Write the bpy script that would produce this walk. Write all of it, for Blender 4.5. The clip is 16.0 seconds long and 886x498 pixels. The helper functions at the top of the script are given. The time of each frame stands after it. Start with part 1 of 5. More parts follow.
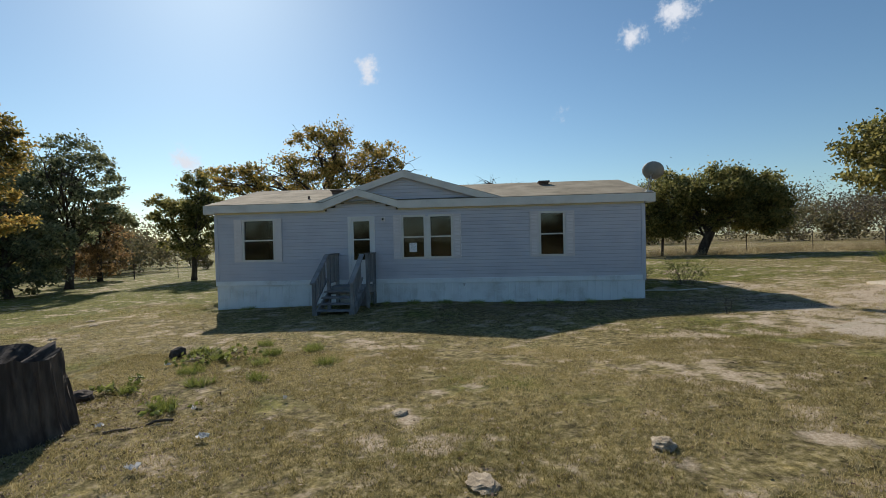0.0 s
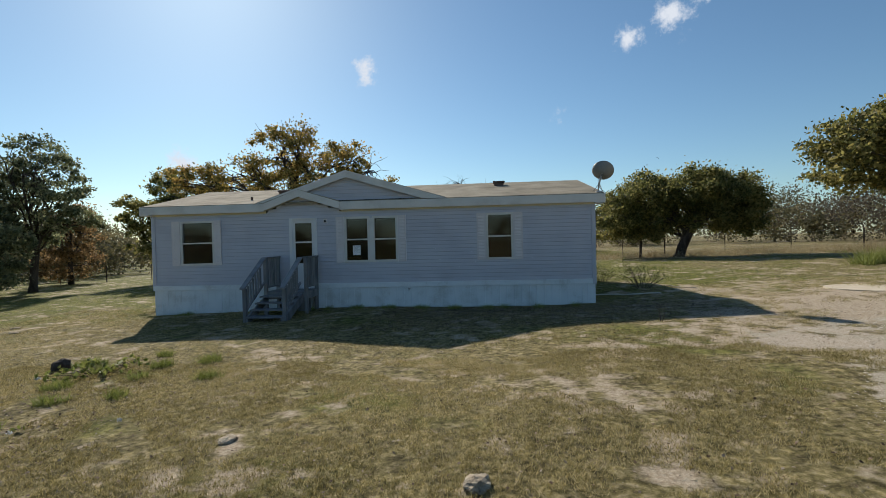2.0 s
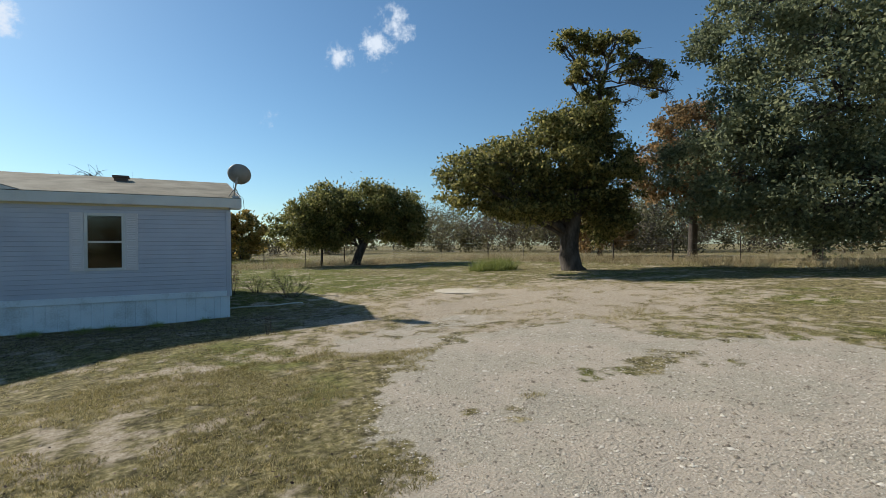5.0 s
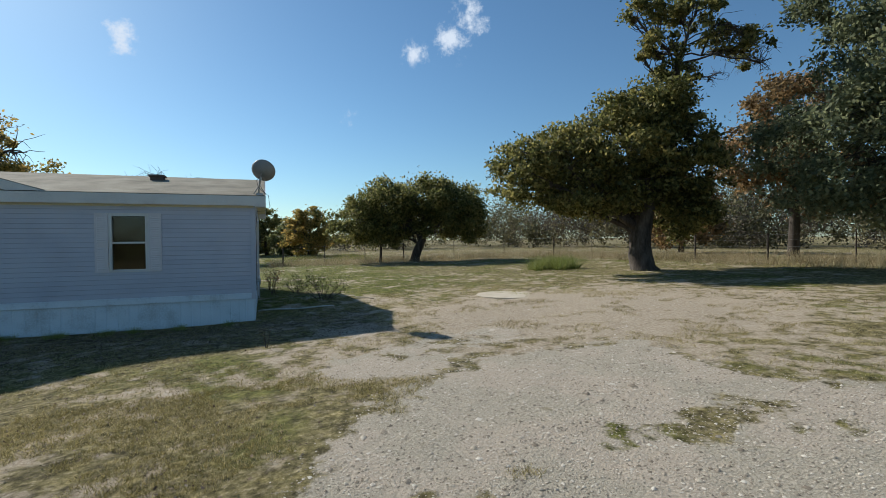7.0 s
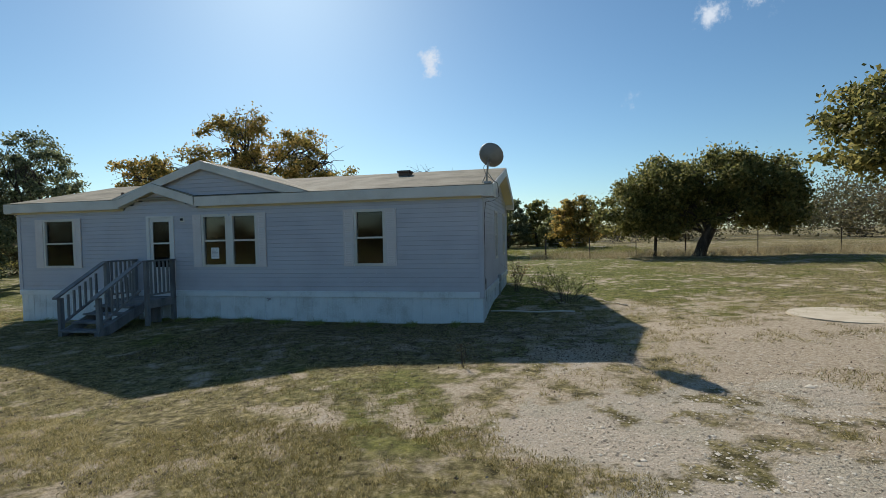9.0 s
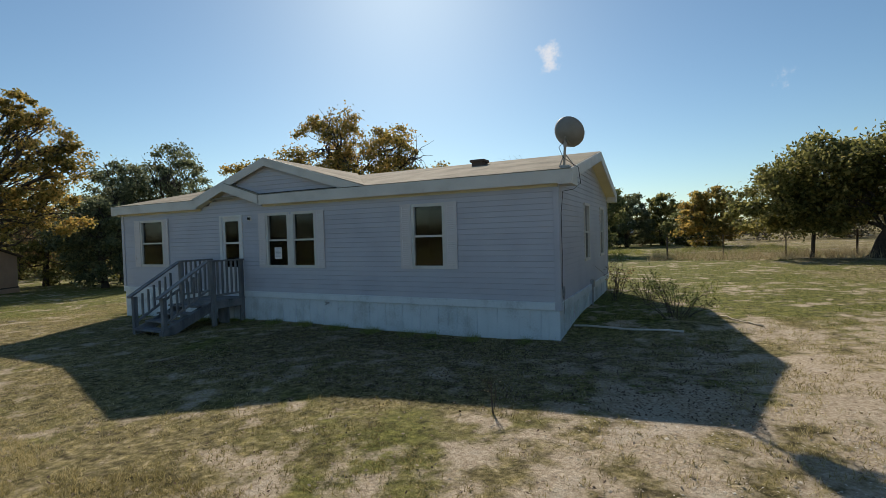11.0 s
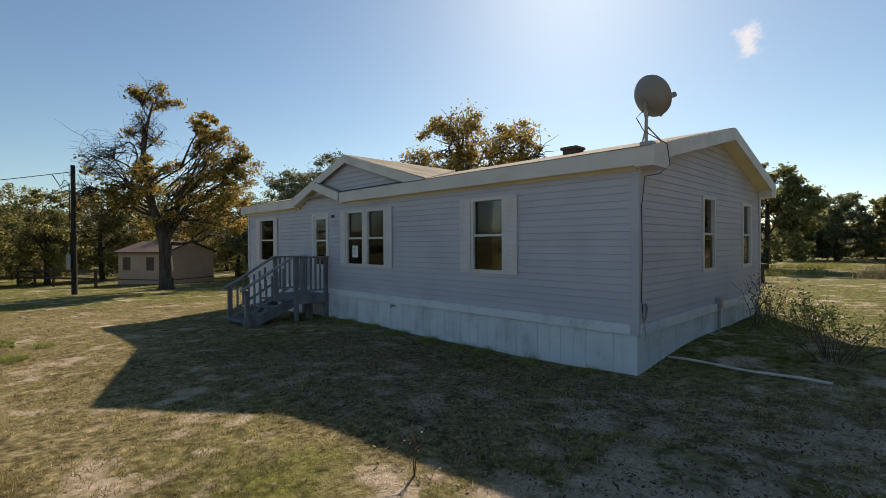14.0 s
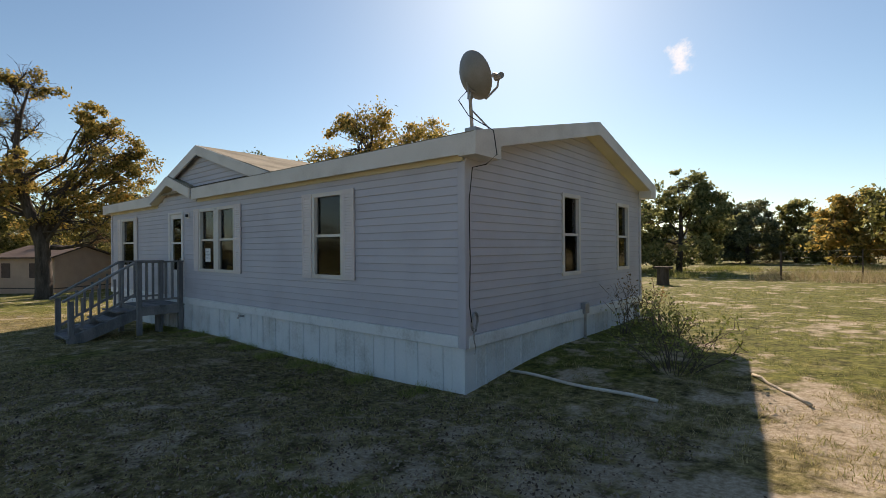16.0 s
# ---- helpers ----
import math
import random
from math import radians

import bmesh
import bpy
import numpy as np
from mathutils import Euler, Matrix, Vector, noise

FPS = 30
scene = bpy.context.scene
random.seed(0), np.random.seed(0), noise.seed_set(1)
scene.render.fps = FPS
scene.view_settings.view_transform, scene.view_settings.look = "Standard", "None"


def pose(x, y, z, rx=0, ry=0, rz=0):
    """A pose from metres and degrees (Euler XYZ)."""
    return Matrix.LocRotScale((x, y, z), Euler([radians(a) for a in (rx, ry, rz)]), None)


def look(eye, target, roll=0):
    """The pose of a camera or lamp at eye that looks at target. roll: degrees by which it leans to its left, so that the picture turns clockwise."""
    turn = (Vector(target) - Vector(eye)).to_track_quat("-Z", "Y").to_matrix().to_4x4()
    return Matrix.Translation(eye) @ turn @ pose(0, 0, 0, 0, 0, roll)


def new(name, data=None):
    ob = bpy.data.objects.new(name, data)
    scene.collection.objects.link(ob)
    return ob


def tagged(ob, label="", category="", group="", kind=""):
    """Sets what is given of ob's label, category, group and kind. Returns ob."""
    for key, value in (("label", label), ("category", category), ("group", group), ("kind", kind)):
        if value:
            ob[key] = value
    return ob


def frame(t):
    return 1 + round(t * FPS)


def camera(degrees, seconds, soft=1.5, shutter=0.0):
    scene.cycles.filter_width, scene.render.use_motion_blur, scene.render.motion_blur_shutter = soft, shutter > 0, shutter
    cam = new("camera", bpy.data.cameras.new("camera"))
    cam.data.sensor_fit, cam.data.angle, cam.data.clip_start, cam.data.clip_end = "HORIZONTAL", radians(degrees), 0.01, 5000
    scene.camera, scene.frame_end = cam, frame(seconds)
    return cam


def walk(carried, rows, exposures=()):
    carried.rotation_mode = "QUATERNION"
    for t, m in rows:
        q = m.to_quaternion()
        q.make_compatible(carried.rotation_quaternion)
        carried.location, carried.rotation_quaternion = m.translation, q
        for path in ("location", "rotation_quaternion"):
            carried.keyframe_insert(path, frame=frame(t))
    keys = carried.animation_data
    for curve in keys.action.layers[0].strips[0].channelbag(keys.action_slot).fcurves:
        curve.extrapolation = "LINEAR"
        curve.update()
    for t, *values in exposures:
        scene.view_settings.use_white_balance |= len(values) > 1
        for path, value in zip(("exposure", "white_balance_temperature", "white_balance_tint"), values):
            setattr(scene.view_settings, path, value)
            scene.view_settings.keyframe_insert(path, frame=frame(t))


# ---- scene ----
cam = camera(86.0, 16.0, 0.75)
# seconds, eye x, y, z, heading to the left of +y, pitch, roll
PATH = [
    (0.0, 3.177, 1.162, 1.729, 4.87, -1.00, -1.33),
    (0.5, 3.541, 1.360, 1.732, 4.70, -0.93, -1.49),
    (1.0, 3.914, 1.526, 1.738, 4.58, -0.93, -1.39),
    (1.5, 4.273, 1.686, 1.742, 4.59, -1.04, -1.47),
    (2.0, 4.619, 1.803, 1.735, 4.56, -0.87, -1.39),
    (2.5, 5.012, 1.871, 1.743, 4.60, -0.88, -1.49),
    (3.0, 5.386, 1.871, 1.738, 3.65, -0.83, -1.51),
    (3.5, 5.660, 1.760, 1.707, -6.20, -0.60, -1.00),
    (4.0, 5.900, 1.740, 1.702, -18.00, -0.30, -0.55),
    (4.5, 6.200, 1.840, 1.715, -29.40, -0.45, -0.35),
    (7.0, 7.972, 2.800, 1.872, -20.40, -1.15, -0.49),
    (7.5, 8.310, 3.120, 1.887, -10.89, -1.18, -0.46),
    (8.0, 8.620, 3.610, 1.893, -2.10, -1.39, -0.67),
    (8.5, 8.860, 4.210, 1.892, 5.70, -1.61, -0.61),
    (9.0, 9.050, 4.830, 1.905, 12.30, -1.80, -1.20),
    (11.5, 9.713, 7.093, 1.843, 29.50, -1.37, -1.33),
    (12.0, 9.864, 7.440, 1.812, 33.97, -1.04, -1.09),
    (12.5, 9.948, 7.679, 1.760, 40.60, -0.82, -0.80),
    (13.0, 10.132, 7.952, 1.722, 44.94, -0.58, -0.76),
    (13.5, 10.270, 8.359, 1.708, 46.16, -0.65, -0.44),
    (14.0, 10.406, 8.860, 1.717, 46.03, -0.61, -0.36),
    (14.5, 10.559, 9.395, 1.708, 45.44, -0.52, -0.39),
    (15.0, 10.685, 9.884, 1.684, 44.03, -0.44, -0.41),
    (15.5, 10.820, 10.299, 1.683, 41.47, -0.38, -0.45),
    (16.0, 11.010, 10.660, 1.655, 39.96, -0.07, -0.43),
]


def eye_pose(x, y, z, heading, pitch, roll):
    h, p = radians(heading), radians(pitch)
    return look((x, y, z), (x - math.sin(h) * math.cos(p), y + math.cos(h) * math.cos(p), z + math.sin(p)), roll)


walk(cam, [(t, eye_pose(*row)) for t, *row in PATH], [(0.0, 0.42, 6300, 11), (3.0, 0.44, 6150, 9), (4.5, 0.52, 6000, 8), (7.0, 0.42, 5780, 7), (9.0, 0.38, 6000, 8), (11.5, 0.42, 6600, 12), (12.5, 0.50, 6850, 15), (14.5, 0.64, 7100, 17), (16.0, 0.78, 7200, 18)])

# ---- world and sun ----
SUN_TO = Vector((-0.505, 0.863, 0.640)).normalized()
SUN_ELEVATION = math.asin(SUN_TO.z)
SUN_AZIMUTH = math.atan2(SUN_TO.x, SUN_TO.y)
CLOUDS = (((-0.216, 0.915, 0.347), 0.040, 1.0), ((0.158, 0.956, 0.246), 0.030, 0.8), ((0.278, 0.891, 0.360), 0.045, 0.9), ((0.340, 0.858, 0.385), 0.055, 1.0),
          ((0.364, 0.833, 0.419), 0.055, 1.0), ((-0.538, 0.829, 0.153), 0.045, 1.1), ((-0.216, 0.923, 0.320), 0.035, 0.7))


def make_world():
    w = bpy.data.worlds.new("sky")
    scene.world = w
    w.use_nodes = True
    nt = w.node_tree
    nt.nodes.clear()
    n, l = nt.nodes.new, nt.links.new
    out, bg, sky = n("ShaderNodeOutputWorld"), n("ShaderNodeBackground"), n("ShaderNodeTexSky")
    sky.sky_type, sky.sun_disc = "NISHITA", False
    sky.sun_elevation, sky.sun_rotation = SUN_ELEVATION, SUN_AZIMUTH
    sky.air_density, sky.dust_density, sky.ozone_density, sky.altitude = 1.0, 0.35, 1.8, 100
    bg.inputs["Strength"].default_value = 0.070
    coord = n("ShaderNodeTexCoord")
    tex = n("ShaderNodeTexNoise")
    tex.inputs["Scale"].default_value, tex.inputs["Detail"].default_value, tex.inputs["Roughness"].default_value = 34.0, 9.0, 0.68
    l(coord.outputs["Generated"], tex.inputs["Vector"])
    total = None
    for way, size, power in CLOUDS:
        d = n("ShaderNodeVectorMath")
        d.operation = "DISTANCE"
        l(coord.outputs["Generated"], d.inputs[0])
        d.inputs[1].default_value = Vector(way).normalized()
        m = n("ShaderNodeMapRange")
        m.inputs["From Min"].default_value, m.inputs["From Max"].default_value = size, 0.0
        m.inputs["To Max"].default_value = power
        l(d.outputs["Value"], m.inputs["Value"])
        if total is None:
            total = m.outputs[0]
        else:
            a = n("ShaderNodeMath")
            a.operation = "MAXIMUM"
            l(total, a.inputs[0])
            l(m.outputs[0], a.inputs[1])
            total = a.outputs[0]
    s = n("ShaderNodeMath")
    s.operation = "MULTIPLY_ADD"
    s.inputs[1].default_value, s.inputs[2].default_value = 0.50, -0.12
    l(total, s.inputs[0])
    t = n("ShaderNodeMath")
    t.operation = "ADD"
    l(s.outputs[0], t.inputs[0])
    l(tex.outputs["Fac"], t.inputs[1])
    r = n("ShaderNodeMapRange")
    r.interpolation_type = "SMOOTHSTEP"
    r.inputs["From Min"].default_value, r.inputs["From Max"].default_value = 0.56, 0.90
    l(t.outputs[0], r.inputs["Value"])
    mask = n("ShaderNodeMath")
    mask.operation = "MULTIPLY"
    near = n("ShaderNodeMapRange")
    near.inputs["From Max"].default_value = 0.25
    l(total, near.inputs["Value"])
    l(r.outputs[0], mask.inputs[0])
    l(near.outputs[0], mask.inputs[1])
    mix = n("ShaderNodeMix")
    mix.data_type = "RGBA"
    mix.inputs[7].default_value = (8.0, 8.3, 8.8, 1)
    l(mask.outputs[0], mix.inputs[0])
    clear = n("ShaderNodeMix")
    clear.data_type, clear.blend_type = "RGBA", "MULTIPLY"
    clear.inputs[0].default_value = 1.0
    clear.inputs[7].default_value = (0.84, 1.0, 1.02, 1)
    l(sky.outputs[0], clear.inputs[6])
    l(clear.outputs[2], mix.inputs[6])
    l(mix.outputs[2], bg.inputs["Color"])
    l(bg.outputs[0], out.inputs["Surface"])


make_world()
sun_data = bpy.data.lights.new("sun", "SUN")
sun_data.energy, sun_data.angle, sun_data.color = 4.2, radians(0.6), (1.0, 0.90, 0.76)
sun = new("sun", sun_data)
sun.matrix_basis = look(SUN_TO * 60, (0, 0, 0))


# ---- materials ----
def material(name, colours, rough=0.8, scale=6.0, bump=0.0, fine=60.0, metallic=0.0, island=0.0, random_ob=0.0, spec=0.3, stretch=(1, 1, 1), through_light=0.0):
    """Noise at two scales runs through the colours; island and random_ob vary pieces."""
    m = bpy.data.materials.new(name)
    m.use_nodes = True
    nt = m.node_tree
    n, l = nt.nodes.new, nt.links.new
    b = nt.nodes["Principled BSDF"]
    b.inputs["Roughness"].default_value, b.inputs["Metallic"].default_value = rough, metallic
    b.inputs["Specular IOR Level"].default_value = spec
    geo, mp = n("ShaderNodeNewGeometry"), n("ShaderNodeMapping")
    mp.inputs["Scale"].default_value = stretch
    l(geo.outputs["Position"], mp.inputs["Vector"])
    big, small = n("ShaderNodeTexNoise"), n("ShaderNodeTexNoise")
    big.inputs["Scale"].default_value, big.inputs["Detail"].default_value = scale, 4
    small.inputs["Scale"].default_value, small.inputs["Detail"].default_value = fine, 3
    for t in (big, small):
        l(mp.outputs[0], t.inputs["Vector"])
    add = n("ShaderNodeMath")
    add.operation = "MULTIPLY_ADD"
    add.inputs[1].default_value = 0.45
    l(small.outputs["Fac"], add.inputs[0])
    l(big.outputs["Fac"], add.inputs[2])
    value = add.outputs[0]
    for amount, node, socket in ((island, geo, "Random Per Island"), (random_ob, n("ShaderNodeObjectInfo"), "Random")):
        if amount:
            a = n("ShaderNodeMath")
            a.operation = "MULTIPLY_ADD"
            a.inputs[1].default_value = amount
            l(node.outputs[socket], a.inputs[0])
            l(value, a.inputs[2])
            shift = n("ShaderNodeMath")
            shift.operation = "SUBTRACT"
            shift.inputs[1].default_value = amount / 2
            l(a.outputs[0], shift.inputs[0])
            value = shift.outputs[0]
    rng = n("ShaderNodeMapRange")
    rng.inputs["From Min"].default_value, rng.inputs["From Max"].default_value = 0.45, 1.0
    l(value, rng.inputs["Value"])
    ramp = n("ShaderNodeValToRGB")
    els = ramp.color_ramp.elements
    while len(els) < len(colours):
        els.new(0.5)
    for i, c in enumerate(colours):
        els[i].position = i / (len(colours) - 1)
        els[i].color = (*c, 1)
    l(rng.outputs[0], ramp.inputs[0])
    l(ramp.outputs[0], b.inputs["Base Color"])
    if bump:
        bp = n("ShaderNodeBump")
        bp.inputs["Strength"].default_value, bp.inputs["Distance"].default_value = bump, 0.02
        l(add.outputs[0], bp.inputs["Height"])
        l(bp.outputs[0], b.inputs["Normal"])
    if through_light:
        tr, mx = n("ShaderNodeBsdfTranslucent"), n("ShaderNodeMixShader")
        l(ramp.outputs[0], tr.inputs["Color"])
        mx.inputs[0].default_value = through_light
        l(b.outputs[0], mx.inputs[1])
        l(tr.outputs[0], mx.inputs[2])
        l(mx.outputs[0], nt.nodes["Material Output"].inputs["Surface"])
    return m


SIDING = material("vinyl_siding", [(0.42, 0.42, 0.47), (0.50, 0.50, 0.55), (0.53, 0.53, 0.57)], 0.55, 1.2, 0.04, 90, random_ob=0.12)
TRIM = material("white_trim", [(0.54, 0.51, 0.47), (0.66, 0.63, 0.585), (0.71, 0.68, 0.64)], 0.5, 2.0, 0.03)
SHUTTER = material("shutter_vinyl", [(0.62, 0.57, 0.56), (0.70, 0.65, 0.64)], 0.5, 2.0, 0.03)
# The yellow in this vinyl paints warm light bounced up from the ground.
SOFFIT = material("warm_lit_soffit_vinyl", [(0.62, 0.55, 0.36), (0.74, 0.67, 0.47)], 0.55, 2.0)
SKIRT = material("skirting_metal", [(0.50, 0.52, 0.52), (0.69, 0.73, 0.755), (0.75, 0.785, 0.81)], 0.45, 2.4, 0.05, 30, random_ob=0.15)
SHINGLE = material("roof_shingle", [(0.16, 0.14, 0.10), (0.285, 0.25, 0.185), (0.38, 0.34, 0.26)], 0.95, 1.5, 0.6, 40, spec=0.1)
# Near-black copy of the tan shingle: roof shade put into the colour.
SHADED_SHINGLE = material("shaded_shingle", [(0.03, 0.03, 0.03), (0.06, 0.055, 0.05)], 0.8, 6)
GREY_WOOD = material("weathered_lumber", [(0.13, 0.13, 0.135), (0.22, 0.22, 0.225), (0.30, 0.295, 0.29)], 0.85, 5, 0.25, 70, random_ob=0.25, stretch=(1, 1, 0.3))
BARK = material("bark", [(0.03, 0.025, 0.02), (0.075, 0.06, 0.048), (0.13, 0.11, 0.09)], 0.95, 6, 0.8, 30, stretch=(1, 1, 0.25))
TWIG = material("grey_twig", [(0.065, 0.05, 0.038), (0.14, 0.11, 0.085)], 0.95, 6)
STUMP = material("old_stump_wood", [(0.022, 0.017, 0.014), (0.065, 0.05, 0.041), (0.15, 0.12, 0.095)], 0.95, 7, 0.9, 26, stretch=(1, 1, 0.12))
ROCK = material("limestone", [(0.20, 0.15, 0.11), (0.40, 0.31, 0.23), (0.55, 0.45, 0.34)], 0.95, 9, 0.6, 60)
SAND = material("crumbly_sand", [(0.15, 0.12, 0.08), (0.34, 0.28, 0.20), (0.50, 0.43, 0.32)], 0.98, 16, 0.9, 90)
PALE = material("pale_concrete", [(0.44, 0.36, 0.25), (0.55, 0.47, 0.35), (0.62, 0.55, 0.43)], 0.95, 3, 0.2, 60)
PAPER = material("white_paper", [(0.72, 0.72, 0.72), (0.82, 0.82, 0.82)], 0.8, 8)
INK = material("grey_print", [(0.30, 0.31, 0.34), (0.38, 0.39, 0.42)], 0.8, 8)
DISH = material("dish_grey", [(0.20, 0.19, 0.17), (0.29, 0.28, 0.26)], 0.5, 5, 0.05)
STEEL = material("galvanised_steel", [(0.30, 0.30, 0.30), (0.45, 0.45, 0.45)], 0.45, 8, metallic=0.6)
BLACK = material("black_cable", [(0.012, 0.012, 0.012), (0.03, 0.03, 0.03)], 0.6, 8)
PVC = material("white_pvc", [(0.50, 0.46, 0.40), (0.70, 0.67, 0.62)], 0.5, 6)
SHED = material("tan_panel", [(0.50, 0.34, 0.25), (0.60, 0.42, 0.31)], 0.8, 2, 0.1)
SHED_TRIM = material("brown_trim", [(0.10, 0.07, 0.055), (0.16, 0.11, 0.09)], 0.8, 3)
CREOSOTE = material("creosoted_pole", [(0.02, 0.016, 0.013), (0.05, 0.04, 0.03)], 0.9, 8, 0.4, stretch=(1, 1, 0.2))
INTERIOR = material("interior_wall", [(0.22, 0.20, 0.18), (0.30, 0.28, 0.25)], 0.9, 1.0)
DOOR = material("door_paint", [(0.66, 0.65, 0.64), (0.74, 0.73, 0.72)], 0.45, 2)
LEAF_OAK = material("oak_leaf", [(0.070, 0.074, 0.024), (0.168, 0.167, 0.050), (0.350, 0.301, 0.101)], 0.6, 0.5, fine=4, island=0.7, through_light=0.55)
LEAF_LIVE = material("live_oak_leaf", [(0.090, 0.096, 0.030), (0.199, 0.199, 0.063), (0.373, 0.325, 0.114)], 0.6, 0.5, fine=4, island=0.7, through_light=0.55)
LEAF_GOLD = material("autumn_leaf", [(0.142, 0.129, 0.038), (0.335, 0.264, 0.071), (0.541, 0.361, 0.103)], 0.6, 0.6, fine=4, island=0.7, through_light=0.55)
LEAF_RUST = material("rust_leaf", [(0.13, 0.095, 0.045), (0.27, 0.18, 0.08), (0.38, 0.24, 0.11)], 0.6, 0.6, fine=4, island=0.7, through_light=0.55)
LEAF_GREY = material("grey_green_leaf", [(0.084, 0.098, 0.056), (0.182, 0.203, 0.105), (0.308, 0.315, 0.168)], 0.6, 0.5, fine=4, island=0.6, through_light=0.55)
LEAF_WEED = material("weed_leaf", [(0.13, 0.155, 0.03), (0.24, 0.275, 0.065), (0.36, 0.375, 0.11)], 0.6, 2, fine=9, island=0.7, through_light=0.35)
LEAF_HAZE = material("sunlit_far_leaf", [(0.10, 0.115, 0.045), (0.21, 0.222, 0.085), (0.35, 0.335, 0.14)], 0.6, 0.5, fine=4, island=0.7, through_light=0.55)
WOODS = material("far_foliage", [(0.085, 0.082, 0.042), (0.16, 0.145, 0.072), (0.26, 0.21, 0.115)], 0.8, 0.08, fine=1, island=0.35, through_light=0.35)
BRUSH = material("grey_brush", [(0.07, 0.058, 0.042), (0.125, 0.105, 0.075), (0.20, 0.17, 0.12)], 0.9, 0.3, fine=2, island=0.2, through_light=0.2)
BLADE = material("grass_blade", [(0.155, 0.13, 0.044), (0.355, 0.292, 0.11), (0.60, 0.505, 0.275)], 0.7, 0.35, fine=3, island=0.6, through_light=0.4)
GREEN_BLADE = material("meadow_blade", [(0.10, 0.12, 0.026), (0.23, 0.245, 0.062), (0.44, 0.40, 0.16)], 0.7, 0.35, fine=3, island=0.6, through_light=0.45)
DRY = material("dry_tall_grass", [(0.20, 0.155, 0.08), (0.36, 0.29, 0.16), (0.50, 0.42, 0.26)], 0.8, 0.3, fine=3, island=0.7, through_light=0.35)
LITTER_LEAF = material("dry_leaf", [(0.06, 0.035, 0.02), (0.16, 0.10, 0.06), (0.30, 0.24, 0.18)], 0.8, 3, island=0.8)
GRAVEL = material("gravel_stone", [(0.22, 0.18, 0.13), (0.43, 0.37, 0.28), (0.64, 0.575, 0.47)], 0.9, 6, 0.3, island=0.7)


def glass_material():
    m = bpy.data.materials.new("window_glass")
    m.use_nodes = True
    nt = m.node_tree
    n, l = nt.nodes.new, nt.links.new
    nt.nodes.remove(nt.nodes["Principled BSDF"])
    tr, gl, fr, mx = n("ShaderNodeBsdfTransparent"), n("ShaderNodeBsdfGlossy"), n("ShaderNodeFresnel"), n("ShaderNodeMixShader")
    tr.inputs["Color"].default_value = (0.62, 0.60, 0.56, 1)
    gl.inputs["Roughness"].default_value = 0.03
    fr.inputs["IOR"].default_value = 1.55
    l(fr.outputs[0], mx.inputs[0])
    l(tr.outputs[0], mx.inputs[1])
    l(gl.outputs[0], mx.inputs[2])
    l(mx.outputs[0], nt.nodes["Material Output"].inputs["Surface"])
    return m


GLASS = glass_material()


# ---- mesh helpers ----
def box(bm, x0, x1, y0, y1, z0, z1):
    v = [bm.verts.new((x, y, z)) for x in (x0, x1) for y in (y0, y1) for z in (z0, z1)]
    for f in ((0, 1, 3, 2), (4, 6, 7, 5), (0, 4, 5, 1), (2, 3, 7, 6), (0, 2, 6, 4), (1, 5, 7, 3)):
        bm.faces.new([v[i] for i in f])
    return v


def prism(bm, pts, shift):
    """A flat polygon given in space, thickened along the vector shift."""
    a = [bm.verts.new(p) for p in pts]
    b = [bm.verts.new(Vector(p) + Vector(shift)) for p in pts]
    bm.faces.new(a)
    bm.faces.new(b[::-1])
    for i in range(len(a)):
        j = (i + 1) % len(a)
        bm.faces.new((a[i], b[i], b[j], a[j]))


def tube(bm, pts, radii, sides=6):
    rings = []
    for i, p in enumerate(pts):
        p = Vector(p)
        d = (Vector(pts[min(i + 1, len(pts) - 1)]) - Vector(pts[max(i - 1, 0)])).normalized()
        u = d.cross(Vector((0.31, 0.17, 0.93)))
        if u.length < 0.05:
            u = d.cross(Vector((1, 0, 0)))
        u.normalize()
        w = d.cross(u)
        r = float(radii[i] if isinstance(radii, (list, tuple)) else radii)
        rings.append([bm.verts.new(p + r * (math.cos(k * math.tau / sides) * u + math.sin(k * math.tau / sides) * w)) for k in range(sides)])
    for a, b in zip(rings, rings[1:]):
        for k in range(sides):
            bm.faces.new((a[k], a[(k + 1) % sides], b[(k + 1) % sides], b[k]))
    bm.faces.new(rings[0][::-1])
    bm.faces.new(rings[-1])


def bevelled(bm, width):
    bmesh.ops.recalc_face_normals(bm, faces=bm.faces)
    bmesh.ops.bevel(bm, geom=list(bm.edges), offset=width, segments=1, affect="EDGES")


def mesh_of(name, bm, mat, smooth=False):
    bmesh.ops.recalc_face_normals(bm, faces=bm.faces)
    me = bpy.data.meshes.new(name)
    bm.to_mesh(me)
    bm.free()
    me.materials.append(mat)
    if smooth:
        me.polygons.foreach_set("use_smooth", [True] * len(me.polygons))
    return me


def mesh_raw(name, verts, faces, mat):
    me = bpy.data.meshes.new(name)
    me.from_pydata(verts, [], faces)
    me.materials.append(mat)
    return me


def thing(name, loc, label, category, group="", kind=""):
    ob = new(name)
    ob.location = loc
    ob.empty_display_size = 0.2
    return tagged(ob, label, category, group, kind)


def hang(ob, parent):
    ob.parent = parent
    if parent.type == "EMPTY":
        ob.matrix_parent_inverse = Matrix.Translation(-Vector(parent.location))
    return ob


def part(name, bm, mat, parent, label="", smooth=False):
    me = mesh_of(name, bm, mat, smooth) if isinstance(bm, bmesh.types.BMesh) else bm
    return tagged(hang(new(name, me), parent), label)


def boxed(name, dims, mat, parent, label="", bevel=0.0):
    bm = bmesh.new()
    box(bm, *dims)
    if bevel:
        bevelled(bm, bevel)
    return part(name, bm, mat, parent, label)


